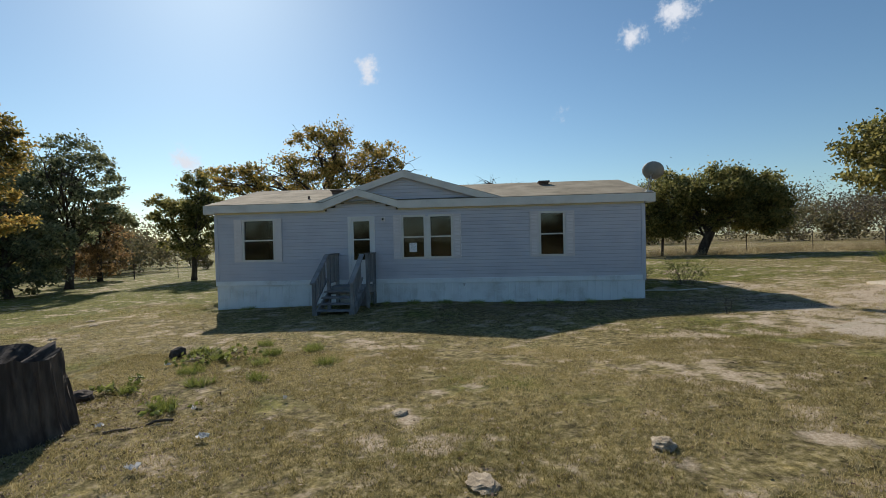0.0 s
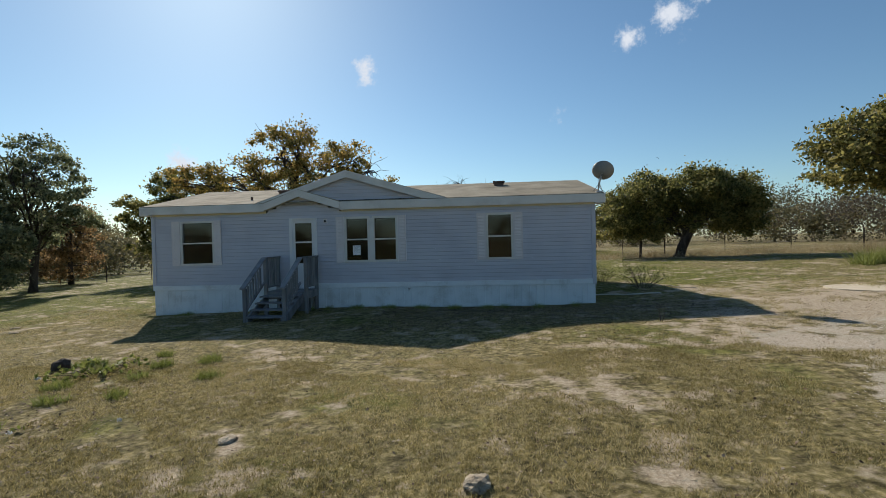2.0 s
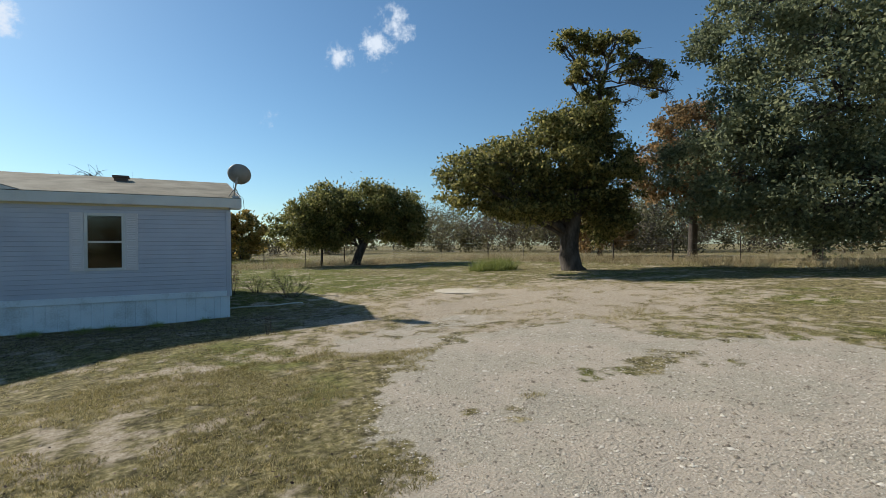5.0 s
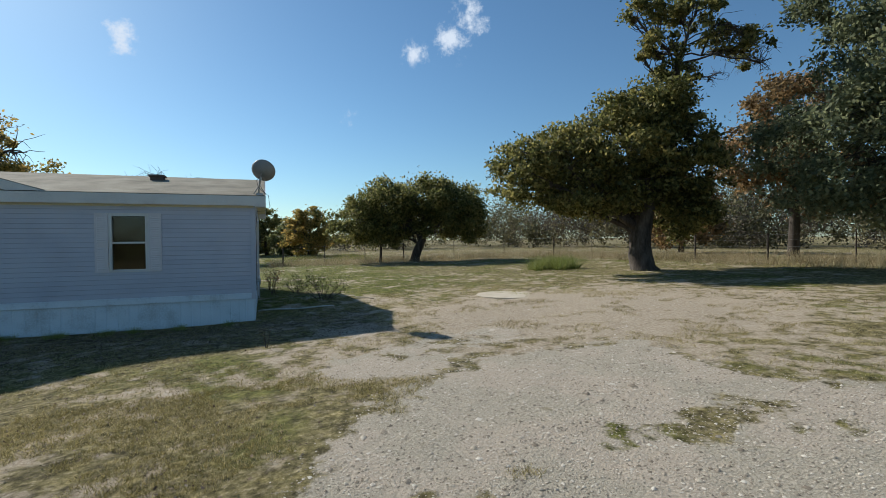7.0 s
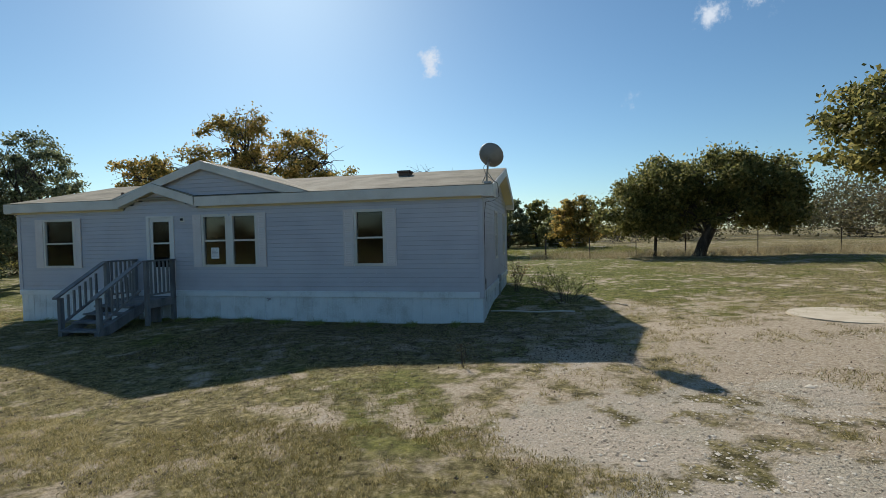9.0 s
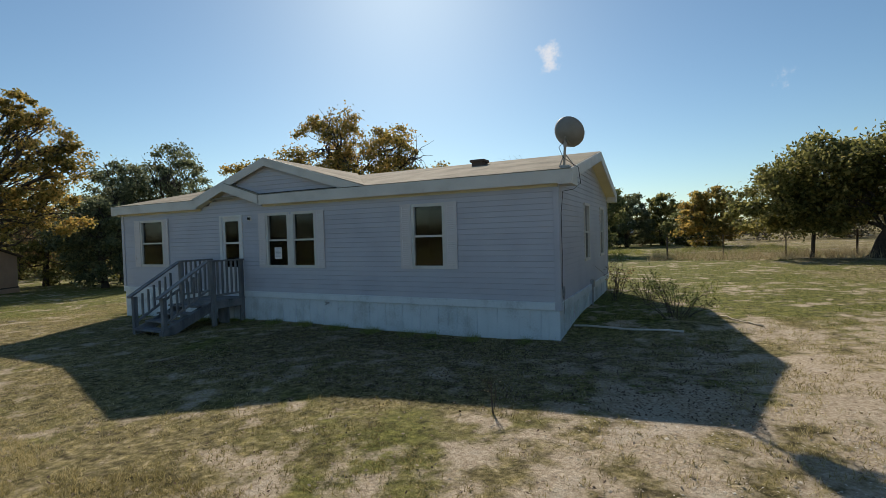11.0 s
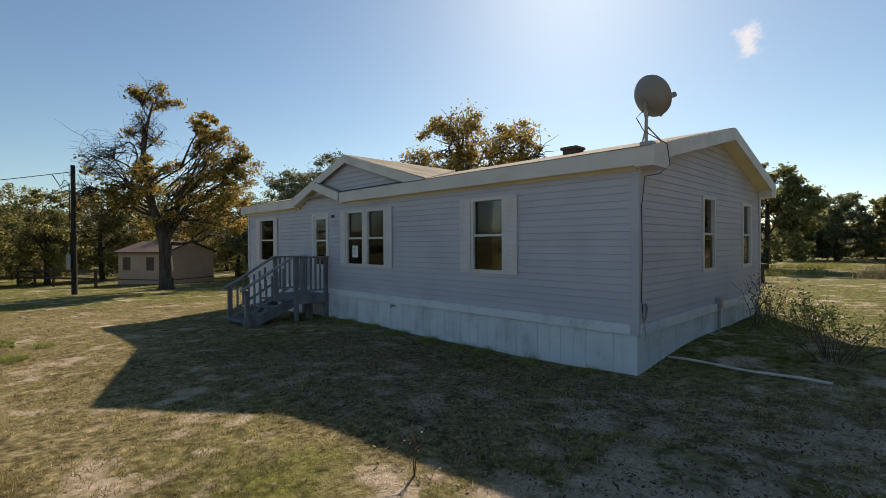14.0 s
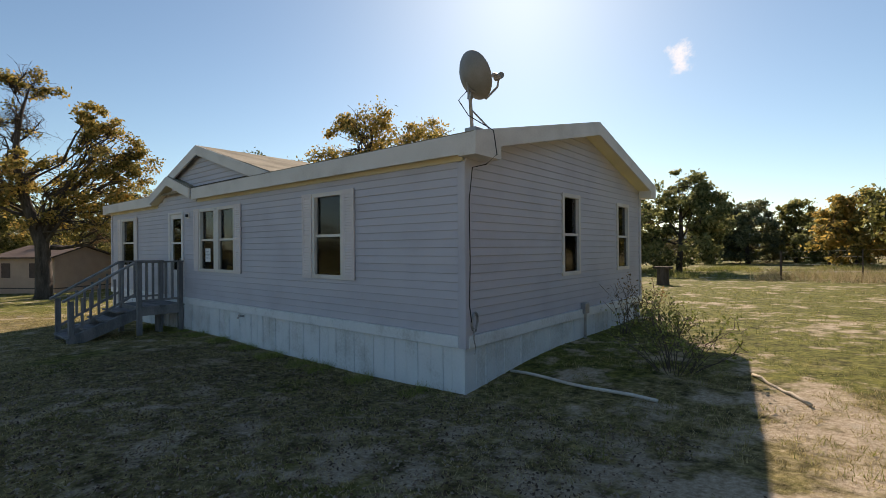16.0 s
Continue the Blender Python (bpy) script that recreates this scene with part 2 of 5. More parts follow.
# ---- ground ----
def ground_z(x, y):
    z = -0.06 + 0.028 * max(-32.0, min(32.0, x))
    z -= 0.20 * math.exp(-((x - 6.6) / 4.2) ** 2 - (y - 14.7) ** 2 / 2.5) + 0.04 * math.exp(-((x + 5) ** 2 + (y - 14.8) ** 2) / 9)
    z -= 0.10 * math.exp(-((x - 3.2) ** 2 / 16 + (y - 9.6) ** 2 / 9))
    return z + 0.03 * noise.noise((x * 0.35, y * 0.35, 0)) + 0.012 * noise.noise((x * 1.7, y * 1.7, 5))


def gravel_amount(x, y):
    """1 on the gravel drive, 0 on the lawn: a broad drive that comes in past the walker and narrows to wheel tracks."""
    left = 8.3 + 0.35 * math.sin(y * 0.9) + 0.25 * noise.noise((x, y, 2)) + (0.5 if y > 10.5 else 0)
    right = 15.5 - 0.42 * (y - 2) + 0.8 * noise.noise((x * 0.5, y * 0.5, 7))
    side = min(x - left, right - x)
    body = max(0.0, min(1.0, 0.5 + side * 1.1))
    streak = max(0.0, noise.noise((x * 0.30, y * 1.0, 11)) + 0.05) * max(0.0, min(1.0, (y - 5.0) / 3.0))
    return max(0.0, body * max(0.0, min(1.0, (12.3 - y) / 3.6)) - 1.9 * streak)


def dirt_amount(x, y):
    """Bare pale soil beyond the drive."""
    d = math.exp(-(((x - 14.5) / 4.5) ** 2 + ((y - 11.5) / 3.5) ** 2))
    return min(1.0, 1.1 * d)


def ground_material():
    m = bpy.data.materials.new("lawn_and_gravel")
    m.use_nodes = True
    nt = m.node_tree
    n, l = nt.nodes.new, nt.links.new
    b = nt.nodes["Principled BSDF"]
    b.inputs["Roughness"].default_value = 0.95
    b.inputs["Specular IOR Level"].default_value = 0.1
    geo = n("ShaderNodeNewGeometry")

    def tex(scale, detail=5, rough=0.55):
        t = n("ShaderNodeTexNoise")
        t.inputs["Scale"].default_value, t.inputs["Detail"].default_value, t.inputs["Roughness"].default_value = scale, detail, rough
        l(geo.outputs["Position"], t.inputs["Vector"])
        return t.outputs["Fac"]

    def ramp(src, stops):
        r = n("ShaderNodeValToRGB")
        e = r.color_ramp.elements
        while len(e) < len(stops):
            e.new(0.5)
        for i, (p, c) in enumerate(stops):
            e[i].position, e[i].color = p, (*c, 1)
        l(src, r.inputs[0])
        return r.outputs[0]

    def mix(fac, a, c):
        x = n("ShaderNodeMix")
        x.data_type = "RGBA"
        l(fac, x.inputs[0])
        l(a, x.inputs[6])
        l(c, x.inputs[7])
        return x.outputs[2]

    def math2(op, a, c, k=None):
        x = n("ShaderNodeMath")
        x.operation = op
        for i, s in enumerate((a, c, k)):
            if s is None:
                continue
            if isinstance(s, float):
                x.inputs[i].default_value = s
            else:
                l(s, x.inputs[i])
        return x.outputs[0]

    def step(src, lo, hi):
        r = n("ShaderNodeMapRange")
        r.interpolation_type = "SMOOTHSTEP"
        r.inputs["From Min"].default_value, r.inputs["From Max"].default_value = lo, hi
        l(src, r.inputs["Value"])
        return r.outputs[0]

    attr = n("ShaderNodeAttribute")
    attr.attribute_name = "cover"
    sep = n("ShaderNodeSeparateColor")
    l(attr.outputs["Color"], sep.inputs[0])
    grass = ramp(tex(14, 6, 0.7), [(0.30, (0.075, 0.060, 0.028)), (0.46, (0.19, 0.16, 0.066)), (0.57, (0.31, 0.255, 0.125)), (0.72, (0.49, 0.41, 0.27))])
    green = ramp(tex(18, 6, 0.7), [(0.3, (0.05, 0.056, 0.012)), (0.5, (0.15, 0.155, 0.035)), (0.72, (0.29, 0.265, 0.085))])
    soil = ramp(tex(25, 6, 0.7), [(0.3, (0.24, 0.18, 0.115)), (0.5, (0.45, 0.365, 0.26)), (0.7, (0.62, 0.53, 0.40))])
    stone = ramp(tex(45, 7, 0.8), [(0.30, (0.19, 0.155, 0.11)), (0.45, (0.41, 0.355, 0.265)), (0.6, (0.53, 0.465, 0.36)), (0.72, (0.71, 0.65, 0.54))])
    lush = math2("MULTIPLY_ADD", sep.outputs[2], 0.30, tex(0.45, 4))
    turf = mix(step(lush, 0.51, 0.69), grass, green)
    clump = ramp(tex(6.5, 5, 0.62), [(0.34, (0.34, 0.34, 0.34)), (0.46, (0.76, 0.76, 0.76)), (0.56, (1.0, 1.0, 1.0)), (0.68, (1.35, 1.31, 1.22))])
    shade = n("ShaderNodeMix")
    shade.data_type, shade.blend_type = "RGBA", "MULTIPLY"
    shade.inputs[0].default_value = 1.0
    l(turf, shade.inputs[6])
    l(clump, shade.inputs[7])
    turf = shade.outputs[2]
    patch = math2("MULTIPLY_ADD", tex(2.4, 6, 0.65), 0.6, math2("MULTIPLY", tex(0.6, 3), 0.4))
    worn = math2("MULTIPLY_ADD", sep.outputs[1], 0.30, patch)
    turf = mix(step(worn, 0.52, 0.63), turf, soil)
    breaks = math2("MULTIPLY_ADD", math2("SUBTRACT", patch, 0.5), 3.2, sep.outputs[0])
    sandy = ramp(tex(60, 6, 0.7), [(0.3, (0.36, 0.29, 0.21)), (0.5, (0.50, 0.42, 0.32)), (0.7, (0.60, 0.53, 0.43))])
    stone = mix(step(tex(0.9, 5, 0.6), 0.43, 0.55), stone, sandy)
    col = mix(step(breaks, 0.40, 0.62), turf, stone)
    l(col, b.inputs["Base Color"])
    bp = n("ShaderNodeBump")
    bp.inputs["Strength"].default_value, bp.inputs["Distance"].default_value = 0.9, 0.03
    l(math2("ADD", tex(30, 6, 0.75), math2("MULTIPLY", tex(7, 4), 0.8)), bp.inputs["Height"])
    l(bp.outputs[0], b.inputs["Normal"])
    return m


GROUND = ground_material()


def make_ground():
    def axis(lo, hi, step, far):
        mid = list(np.arange(lo, hi + 1e-6, step))
        out, d = [], step
        while (out[-1] if out else hi) < far:
            d *= 1.35
            out.append((out[-1] if out else hi) + d)
        neg, d = [], step
        while (neg[-1] if neg else lo) > -far:
            d *= 1.35
            neg.append((neg[-1] if neg else lo) - d)
        return neg[::-1] + mid + out
    xs, ys = axis(-12, 22, 0.2, 1500), axis(-2, 26, 0.2, 1500)
    nx, ny = len(xs), len(ys)
    verts = [(x, y, ground_z(x, y)) for y in ys for x in xs]
    faces = [(j * nx + i, j * nx + i + 1, (j + 1) * nx + i + 1, (j + 1) * nx + i) for j in range(ny - 1) for i in range(nx - 1)]
    me = mesh_raw("ground", verts, faces, GROUND)
    cover = me.color_attributes.new("cover", "FLOAT_COLOR", "POINT")
    flat = []
    for x, y, z in verts:
        near = -3 < y < 27 and -12 < x < 24
        flat += [gravel_amount(x, y) if near else 0.0, dirt_amount(x, y) if near else 0.0, max(0.0, min(1.0, max(min((y - 15) / 5, (15 - x) / 4), (-6 - x) / 6))), 1.0]
    cover.data.foreach_set("color", flat)
    me.polygons.foreach_set("use_smooth", [True] * len(me.polygons))
    tagged(new("ground", me), "patchy dry lawn running into a pale gravel drive", "ground", kind="structure")


make_ground()

# ---- the house ----
X0, X1, Y0, Y1 = -4.93, 7.70, 15.0, 21.15
RIDGE_Y, RIDGE_Z, EAVE_Z, EAVE_Y = 18.35, 3.68, 2.90, 14.87
ROOF_X0, ROOF_X1, EAVE_BACK = -5.20, 7.95, 21.38
SLOPE = (RIDGE_Z - EAVE_Z) / (RIDGE_Y - EAVE_Y)
COURSE, BAND_Z, WALL_TOP = 0.102, 0.64, 2.66
WINDOWS = ((-4.07, -3.08), (0.80, 1.485), (1.605, 2.285), (4.79, 5.50))
WIN_Z = (1.235, 2.485)
DOOR_X, DOOR_Z = (-0.79, -0.045), (0.52, 2.465)
SIDE_WINDOWS = ((17.48, 18.09), (19.80, 20.42))
PORCH = (-1.50, -0.48, 0.70)     # the small gable over the door: foot, peak, foot
PORCH_Z = 3.25
DORMER = (-1.75, 0.88, 3.70)     # the wide gable beside it
DORMER_Z = 3.76

def under_roof(y):
    """Height of the sloping soffit above y."""
    return EAVE_Z - 0.15 + (SLOPE * (y - EAVE_Y) if y < RIDGE_Y else (RIDGE_Z - EAVE_Z) / (EAVE_BACK - RIDGE_Y) * (EAVE_BACK - y))


house = thing("house", ((X0 + X1) / 2, Y0, 0), "grey vinyl-sided mobile home with white shutters and skirting", "house")


def cells(spans, holes):
    """The boxes (a0, a1, z0, z1) of a wall with rectangular holes."""
    a0, a1, z0, z1 = spans
    aa = sorted({a0, a1, *[h[0] for h in holes], *[h[1] for h in holes]})
    for p, q in zip(aa, aa[1:]):
        cuts = sorted((h[2], h[3]) for h in holes if h[0] < (p + q) / 2 < h[1])
        z = z0
        for c0, c1 in cuts:
            if c0 > z:
                yield p, q, z, c0
            z = c1
        if z < z1:
            yield p, q, z, z1


front_holes = [(a, b, *WIN_Z) for a, b in WINDOWS] + [(*DOOR_X, *DOOR_Z)]
side_holes = [(a, b, *WIN_Z) for a, b in SIDE_WINDOWS]
bm = bmesh.new()
for a, b, c, d in cells((X0, X1, 0.45, WALL_TOP), front_holes):
    box(bm, a, b, Y0, Y0 + 0.12, c, d)
prism(bm, [(PORCH[0], Y0, WALL_TOP), (PORCH[2], Y0, WALL_TOP), (PORCH[1], Y0, PORCH_Z - 0.2)], (0, 0.12, 0))
wall_front = part("wall", bm, SIDING, house, "front wall in grey lap siding")
bm = bmesh.new()
for a, b, c, d in cells((Y0 + 0.12, Y1 - 0.12, 0.45, WALL_TOP), side_holes):
    box(bm, X1 - 0.12, X1, a, b, c, d)
prism(bm, [(X1, Y0, WALL_TOP), (X1, Y1, WALL_TOP), (X1, Y1, under_roof(Y1) + 0.03), (X1, RIDGE_Y, RIDGE_Z - 0.12), (X1, Y0, under_roof(Y0) + 0.03)], (-0.12, 0, 0))
wall_side = part("wall", bm, SIDING, house, "gable end wall in grey lap siding")
bm = bmesh.new()
box(bm, X0, X0 + 0.12, Y0 + 0.12, Y1 - 0.12, 0.45, WALL_TOP)
prism(bm, [(X0, Y0, WALL_TOP), (X0, Y1, WALL_TOP), (X0, RIDGE_Y, RIDGE_Z - 0.16)], (0.12, 0, 0))
part("wall", bm, SIDING, house)
boxed("wall", (X0, X1, Y1 - 0.12, Y1, 0.45, WALL_TOP), SIDING, house)
boxed("floor", (X0 + 0.12, X1 - 0.12, Y0 + 0.12, Y1 - 0.12, 0.45, 0.5), INTERIOR, house)
boxed("ceiling", (X0 + 0.12, X1 - 0.12, Y0 + 0.12, Y1 - 0.12, 2.56, 2.6), INTERIOR, house)
for x in (-2.2, 3.3):
    boxed("partition", (x, x + 0.1, Y0 + 0.12, Y1 - 0.12, 0.5, 2.56), INTERIOR, house)
boxed("partition", (X0 + 0.12, X1 - 0.12, 18.3, 18.4, 0.5, 2.56), INTERIOR, house)


def board_mesh(axis):
    """A lap board of unit length: the foot stands proud, the head tucks in."""
    me_bm = bmesh.new()
    prof = [(-0.002, COURSE), (-0.016, 0.012), (-0.016, 0.008), (-0.004, 0.010), (-0.001, 0.0), (0.0, 0.0), (0.0, COURSE)]
    if axis == "x":
        prism(me_bm, [(0, o, z) for o, z in prof], (1, 0, 0))
    else:
        prism(me_bm, [(-o, 0, z) for o, z in prof], (0, 1, 0))
    return mesh_of("siding_board", me_bm, SIDING)


BOARD_X, BOARD_Y = board_mesh("x"), board_mesh("y")


def boards(wall, axis, fixed, span_at, holes, z_end):
    z = BAND_Z
    while z < z_end:
        lo, hi = span_at(z)
        cuts = sorted((h[0], h[1]) for h in holes if h[2] < z + COURSE / 2 < h[3])
        edges = [lo] + [c for h in cuts for c in h] + [hi]
        for p, q in zip(edges[::2], edges[1::2]):
            if q - p > 0.03:
                ob = hang(new("siding_board", BOARD_X if axis == "x" else BOARD_Y), wall)
                ob.matrix_basis = Matrix.Translation((p, fixed, z) if axis == "x" else (fixed, p, z)) @ Matrix.Diagonal((q - p, 1, 1, 1) if axis == "x" else (1, q - p, 1, 1))
        z += COURSE


def porch_span(z):
    if z < WALL_TOP - 0.03:
        return X0 + 0.05, X1 - 0.05
    k = (PORCH_Z - 0.2 - z) / (PORCH_Z - 0.2 - WALL_TOP)
    return (PORCH[1] + (PORCH[0] - PORCH[1]) * k, PORCH[1] + (PORCH[2] - PORCH[1]) * k) if k > 0 else (0, 0)


def gable_span(z):
    lo = EAVE_Y + (z - EAVE_Z + 0.15) / SLOPE
    hi = EAVE_BACK - (z - EAVE_Z + 0.15) * (EAVE_BACK - RIDGE_Y) / (RIDGE_Z - EAVE_Z)
    return max(Y0 + 0.05, lo), min(Y1 - 0.05, hi)


boards(wall_front, "x", Y0, porch_span, front_holes, 3.0)
boards(wall_side, "y", X1, gable_span, side_holes, RIDGE_Z - 0.18)
for x, y in ((X0, Y0), (X1, Y0), (X1, Y1)):
    sx, sy = (1 if x == X1 else -1), (-1 if y == Y0 else 1)
    bm = bmesh.new()
    box(bm, x - sx * 0.075, x + sx * 0.032, y + sy * 0.032, y + sy * 0.006, 0.5, 2.64)
    box(bm, x + sx * 0.006, x + sx * 0.032, y + sy * 0.006, y - sy * 0.075, 0.5, 2.73)
    part("corner_post", bm, SIDING, house, "grey vinyl corner trim")
boxed("band", (X0 - 0.02, X1 - 0.075, Y0 - 0.045, Y0 - 0.0, 0.50, BAND_Z), SKIRT, house, "white band above the skirting", 0.004)
boxed("band", (X1, X1 + 0.045, Y0 + 0.02, Y1, 0.50, BAND_Z), SKIRT, house, "white band above the skirting", 0.004)


def skirt_mesh(axis):
    b = bmesh.new()
    prof = [(0.0, 0.0), (0.195, 0.0), (0.20, -0.006), (0.212, -0.006), (0.217, 0.0), (0.385, 0.0), (0.39, -0.014), (0.41, -0.014)]
    back = [(u, v + 0.03) for u, v in prof][::-1]
    pts = [((u, v, -0.75) if axis == "x" else (-v, u, -0.75)) for u, v in prof + back]
    prism(b, pts, (0, 0, 1.26))
    return mesh_of("skirting_panel", b, SKIRT)


skirt = part("skirting", skirt_mesh("x"), SKIRT, house, "pale blue-white ribbed metal skirting")
skirt.matrix_basis = Matrix.Translation((X0, Y0 - 0.004, 0))
sx_mesh, sy_mesh = skirt.data, skirt_mesh("y")
steps = int((X1 - X0) / 0.41)
for i in range(1, steps + 1):
    ob = hang(new("skirting_panel", sx_mesh), house)
    ob.matrix_basis = Matrix.Translation((X0 + 0.41 * i if i < steps else X1 - 0.41, Y0 - 0.004 + (0.001 if i == steps else 0), 0))
for i in range(int((Y1 - Y0) / 0.41)):
    ob = hang(new("skirting_panel", sy_mesh), house)
    ob.matrix_basis = Matrix.Translation((X1 + 0.004, Y0 + 0.41 * i, 0))
boxed("skirting", (X0, X0 + 0.03, Y0, Y1, -0.7, 0.5), SKIRT, house)
boxed("skirting", (X0, X1, Y1 - 0.03, Y1, -0.7, 0.5), SKIRT, house)

# roof slabs, gables and eaves
T = 0.05
bm = bmesh.new()
prism(bm, [(ROOF_X0, EAVE_Y, EAVE_Z), (ROOF_X1, EAVE_Y, EAVE_Z), (ROOF_X1, RIDGE_Y, RIDGE_Z), (ROOF_X0, RIDGE_Y, RIDGE_Z)], (0, 0, T))
prism(bm, [(ROOF_X0, RIDGE_Y, RIDGE_Z), (ROOF_X1, RIDGE_Y, RIDGE_Z), (ROOF_X1, EAVE_BACK, EAVE_Z), (ROOF_X0, EAVE_BACK, EAVE_Z)], (0, 0, T))
roof = part("roof", bm, SHINGLE, house, "tan asphalt shingle roof")
bm = bmesh.new()
porch_back = EAVE_Y + (PORCH_Z - EAVE_Z) / SLOPE
for foot in (PORCH[0], PORCH[2]):
    prism(bm, [(foot, EAVE_Y - 0.03, EAVE_Z), (PORCH[1], EAVE_Y - 0.03, PORCH_Z), (PORCH[1], porch_back, PORCH_Z)], (0, 0, T + 0.01))
part("roof", bm, SHINGLE, house, "small shingled gable over the door")
bm = bmesh.new()
for foot in (DORMER[0], DORMER[2]):
    prism(bm, [(foot, EAVE_Y + 0.03, EAVE_Z + 0.02), (DORMER[1], EAVE_Y + 0.03, DORMER_Z), (DORMER[1], RIDGE_Y + 0.2, DORMER_Z)], (0, 0, T))
part("roof", bm, SHINGLE, house, "shingled reverse gable")
FASCIA = 0.215
for a, b in ((ROOF_X0, PORCH[0]), (PORCH[2], ROOF_X1)):
    boxed("fascia", (a, b, EAVE_Y - 0.025, EAVE_Y, EAVE_Z - FASCIA + 0.02, EAVE_Z + 0.03), TRIM, house, "white fascia board")
boxed("fascia", (ROOF_X0, ROOF_X1, EAVE_BACK, EAVE_BACK + 0.025, EAVE_Z - FASCIA, EAVE_Z + 0.03), TRIM, house)


def rake(p, q, depth, shift, label="white rake board"):
    b = bmesh.new()
    prism(b, [p, q, (q[0], q[1], q[2] - depth), (p[0], p[1], p[2] - depth)], shift)
    part("rake_board", b, TRIM, house, label)


for foot in (PORCH[0], PORCH[2]):
    rake((foot, EAVE_Y - 0.035, EAVE_Z + 0.03), (PORCH[1], EAVE_Y - 0.035, PORCH_Z + 0.05), 0.20, (0, -0.03, 0))
    bm = bmesh.new()
    prism(bm, [(foot, EAVE_Y - 0.03, EAVE_Z - 0.17), (PORCH[1], EAVE_Y - 0.03, PORCH_Z - 0.15), (PORCH[1], Y0, PORCH_Z - 0.15), (foot, Y0, EAVE_Z - 0.17)], (0, 0, 0.02))
    part("soffit", bm, SOFFIT, house, "vinyl soffit, warm bounced light painted in")
for foot in (DORMER[0], DORMER[2]):
    rake((foot, EAVE_Y + 0.03, EAVE_Z + 0.05), (DORMER[1], EAVE_Y + 0.03, DORMER_Z + 0.05), 0.20, (0, -0.03, 0))
for x, sh in ((ROOF_X1, 0.025), (ROOF_X0, -0.025)):
    rake((x, EAVE_Y - 0.025, EAVE_Z + 0.04), (x, RIDGE_Y, RIDGE_Z + 0.04), 0.21, (sh, 0, 0))
    rake((x, EAVE_BACK + 0.025, EAVE_Z + 0.04), (x, RIDGE_Y, RIDGE_Z + 0.04), 0.21, (sh, 0, 0))
    inner = X1 if x > 0 else X0
    for y, end in ((EAVE_Y - 0.024, Y0 + 0.36), (EAVE_BACK + 0.024, Y1 - 0.10)):
        bm = bmesh.new()
        top = under_roof(max(EAVE_Y, min(EAVE_BACK, y))) - 0.002, under_roof(end) - 0.002
        prism(bm, [(x + sh * 0.9, y, EAVE_Z - 0.215), (x + sh * 0.9, end, EAVE_Z - 0.215), (x + sh * 0.9, end, top[1]), (x + sh * 0.9, y, top[0])], (inner + sh * 1.4 - x - sh * 0.9, 0, 0))
        part("eave_return", bm, TRIM, house, "white boxed end of the eave")
    for y in (EAVE_Y, EAVE_BACK):
        bm = bmesh.new()
        prism(bm, [(x, y, EAVE_Z - 0.15), (x, RIDGE_Y, RIDGE_Z - 0.15), (inner, RIDGE_Y, RIDGE_Z - 0.15), (inner, y, EAVE_Z - 0.15)], (0, 0, 0.02))
        part("soffit", bm, SOFFIT, house, "vinyl soffit, warm bounced light painted in")
for a, b in ((ROOF_X0, PORCH[0]), (PORCH[2], ROOF_X1)):
    boxed("soffit", (a, b, EAVE_Y, Y0, EAVE_Z - 0.17, EAVE_Z - 0.15), SOFFIT, house, "vinyl soffit, warm bounced light painted in")
    boxed("frieze", (max(a, X0), min(b, X1), Y0 - 0.03, Y0, EAVE_Z - 0.24, EAVE_Z - 0.172), SOFFIT, house, "trim under the eave, warm bounced light painted in")
bm = bmesh.new()
prism(bm, [(DORMER[0], EAVE_Y + 0.14, EAVE_Z + 0.02), (DORMER[2], EAVE_Y + 0.14, EAVE_Z + 0.02), (DORMER[1], EAVE_Y + 0.14, DORMER_Z - 0.03)], (0, 0.06, 0))
dormer_wall = part("wall", bm, SIDING, house, "gable wall in grey lap siding")
z = EAVE_Z + 0.06
while z < DORMER_Z - 0.25:
    k = (DORMER_Z - 0.12 - z - COURSE / 2) / (DORMER_Z - EAVE_Z)
    p, q = DORMER[1] + (DORMER[0] - DORMER[1]) * k, DORMER[1] + (DORMER[2] - DORMER[1]) * k
    ob = hang(new("siding_board", BOARD_X), dormer_wall)
    ob.matrix_basis = Matrix.Translation((p, EAVE_Y + 0.14, z)) @ Matrix.Diagonal((q - p, 1, 1, 1))
    z += COURSE
# Added strip whose dark colour paints the shade at the gable's foot.
boxed("shaded_strip", (PORCH[2] - 0.1, DORMER[2] - 0.45, EAVE_Y + 0.02, EAVE_Y + 0.14, EAVE_Z + 0.03, EAVE_Z + 0.075), SHADED_SHINGLE, house, "shingle strip below the gable with shade painted in")


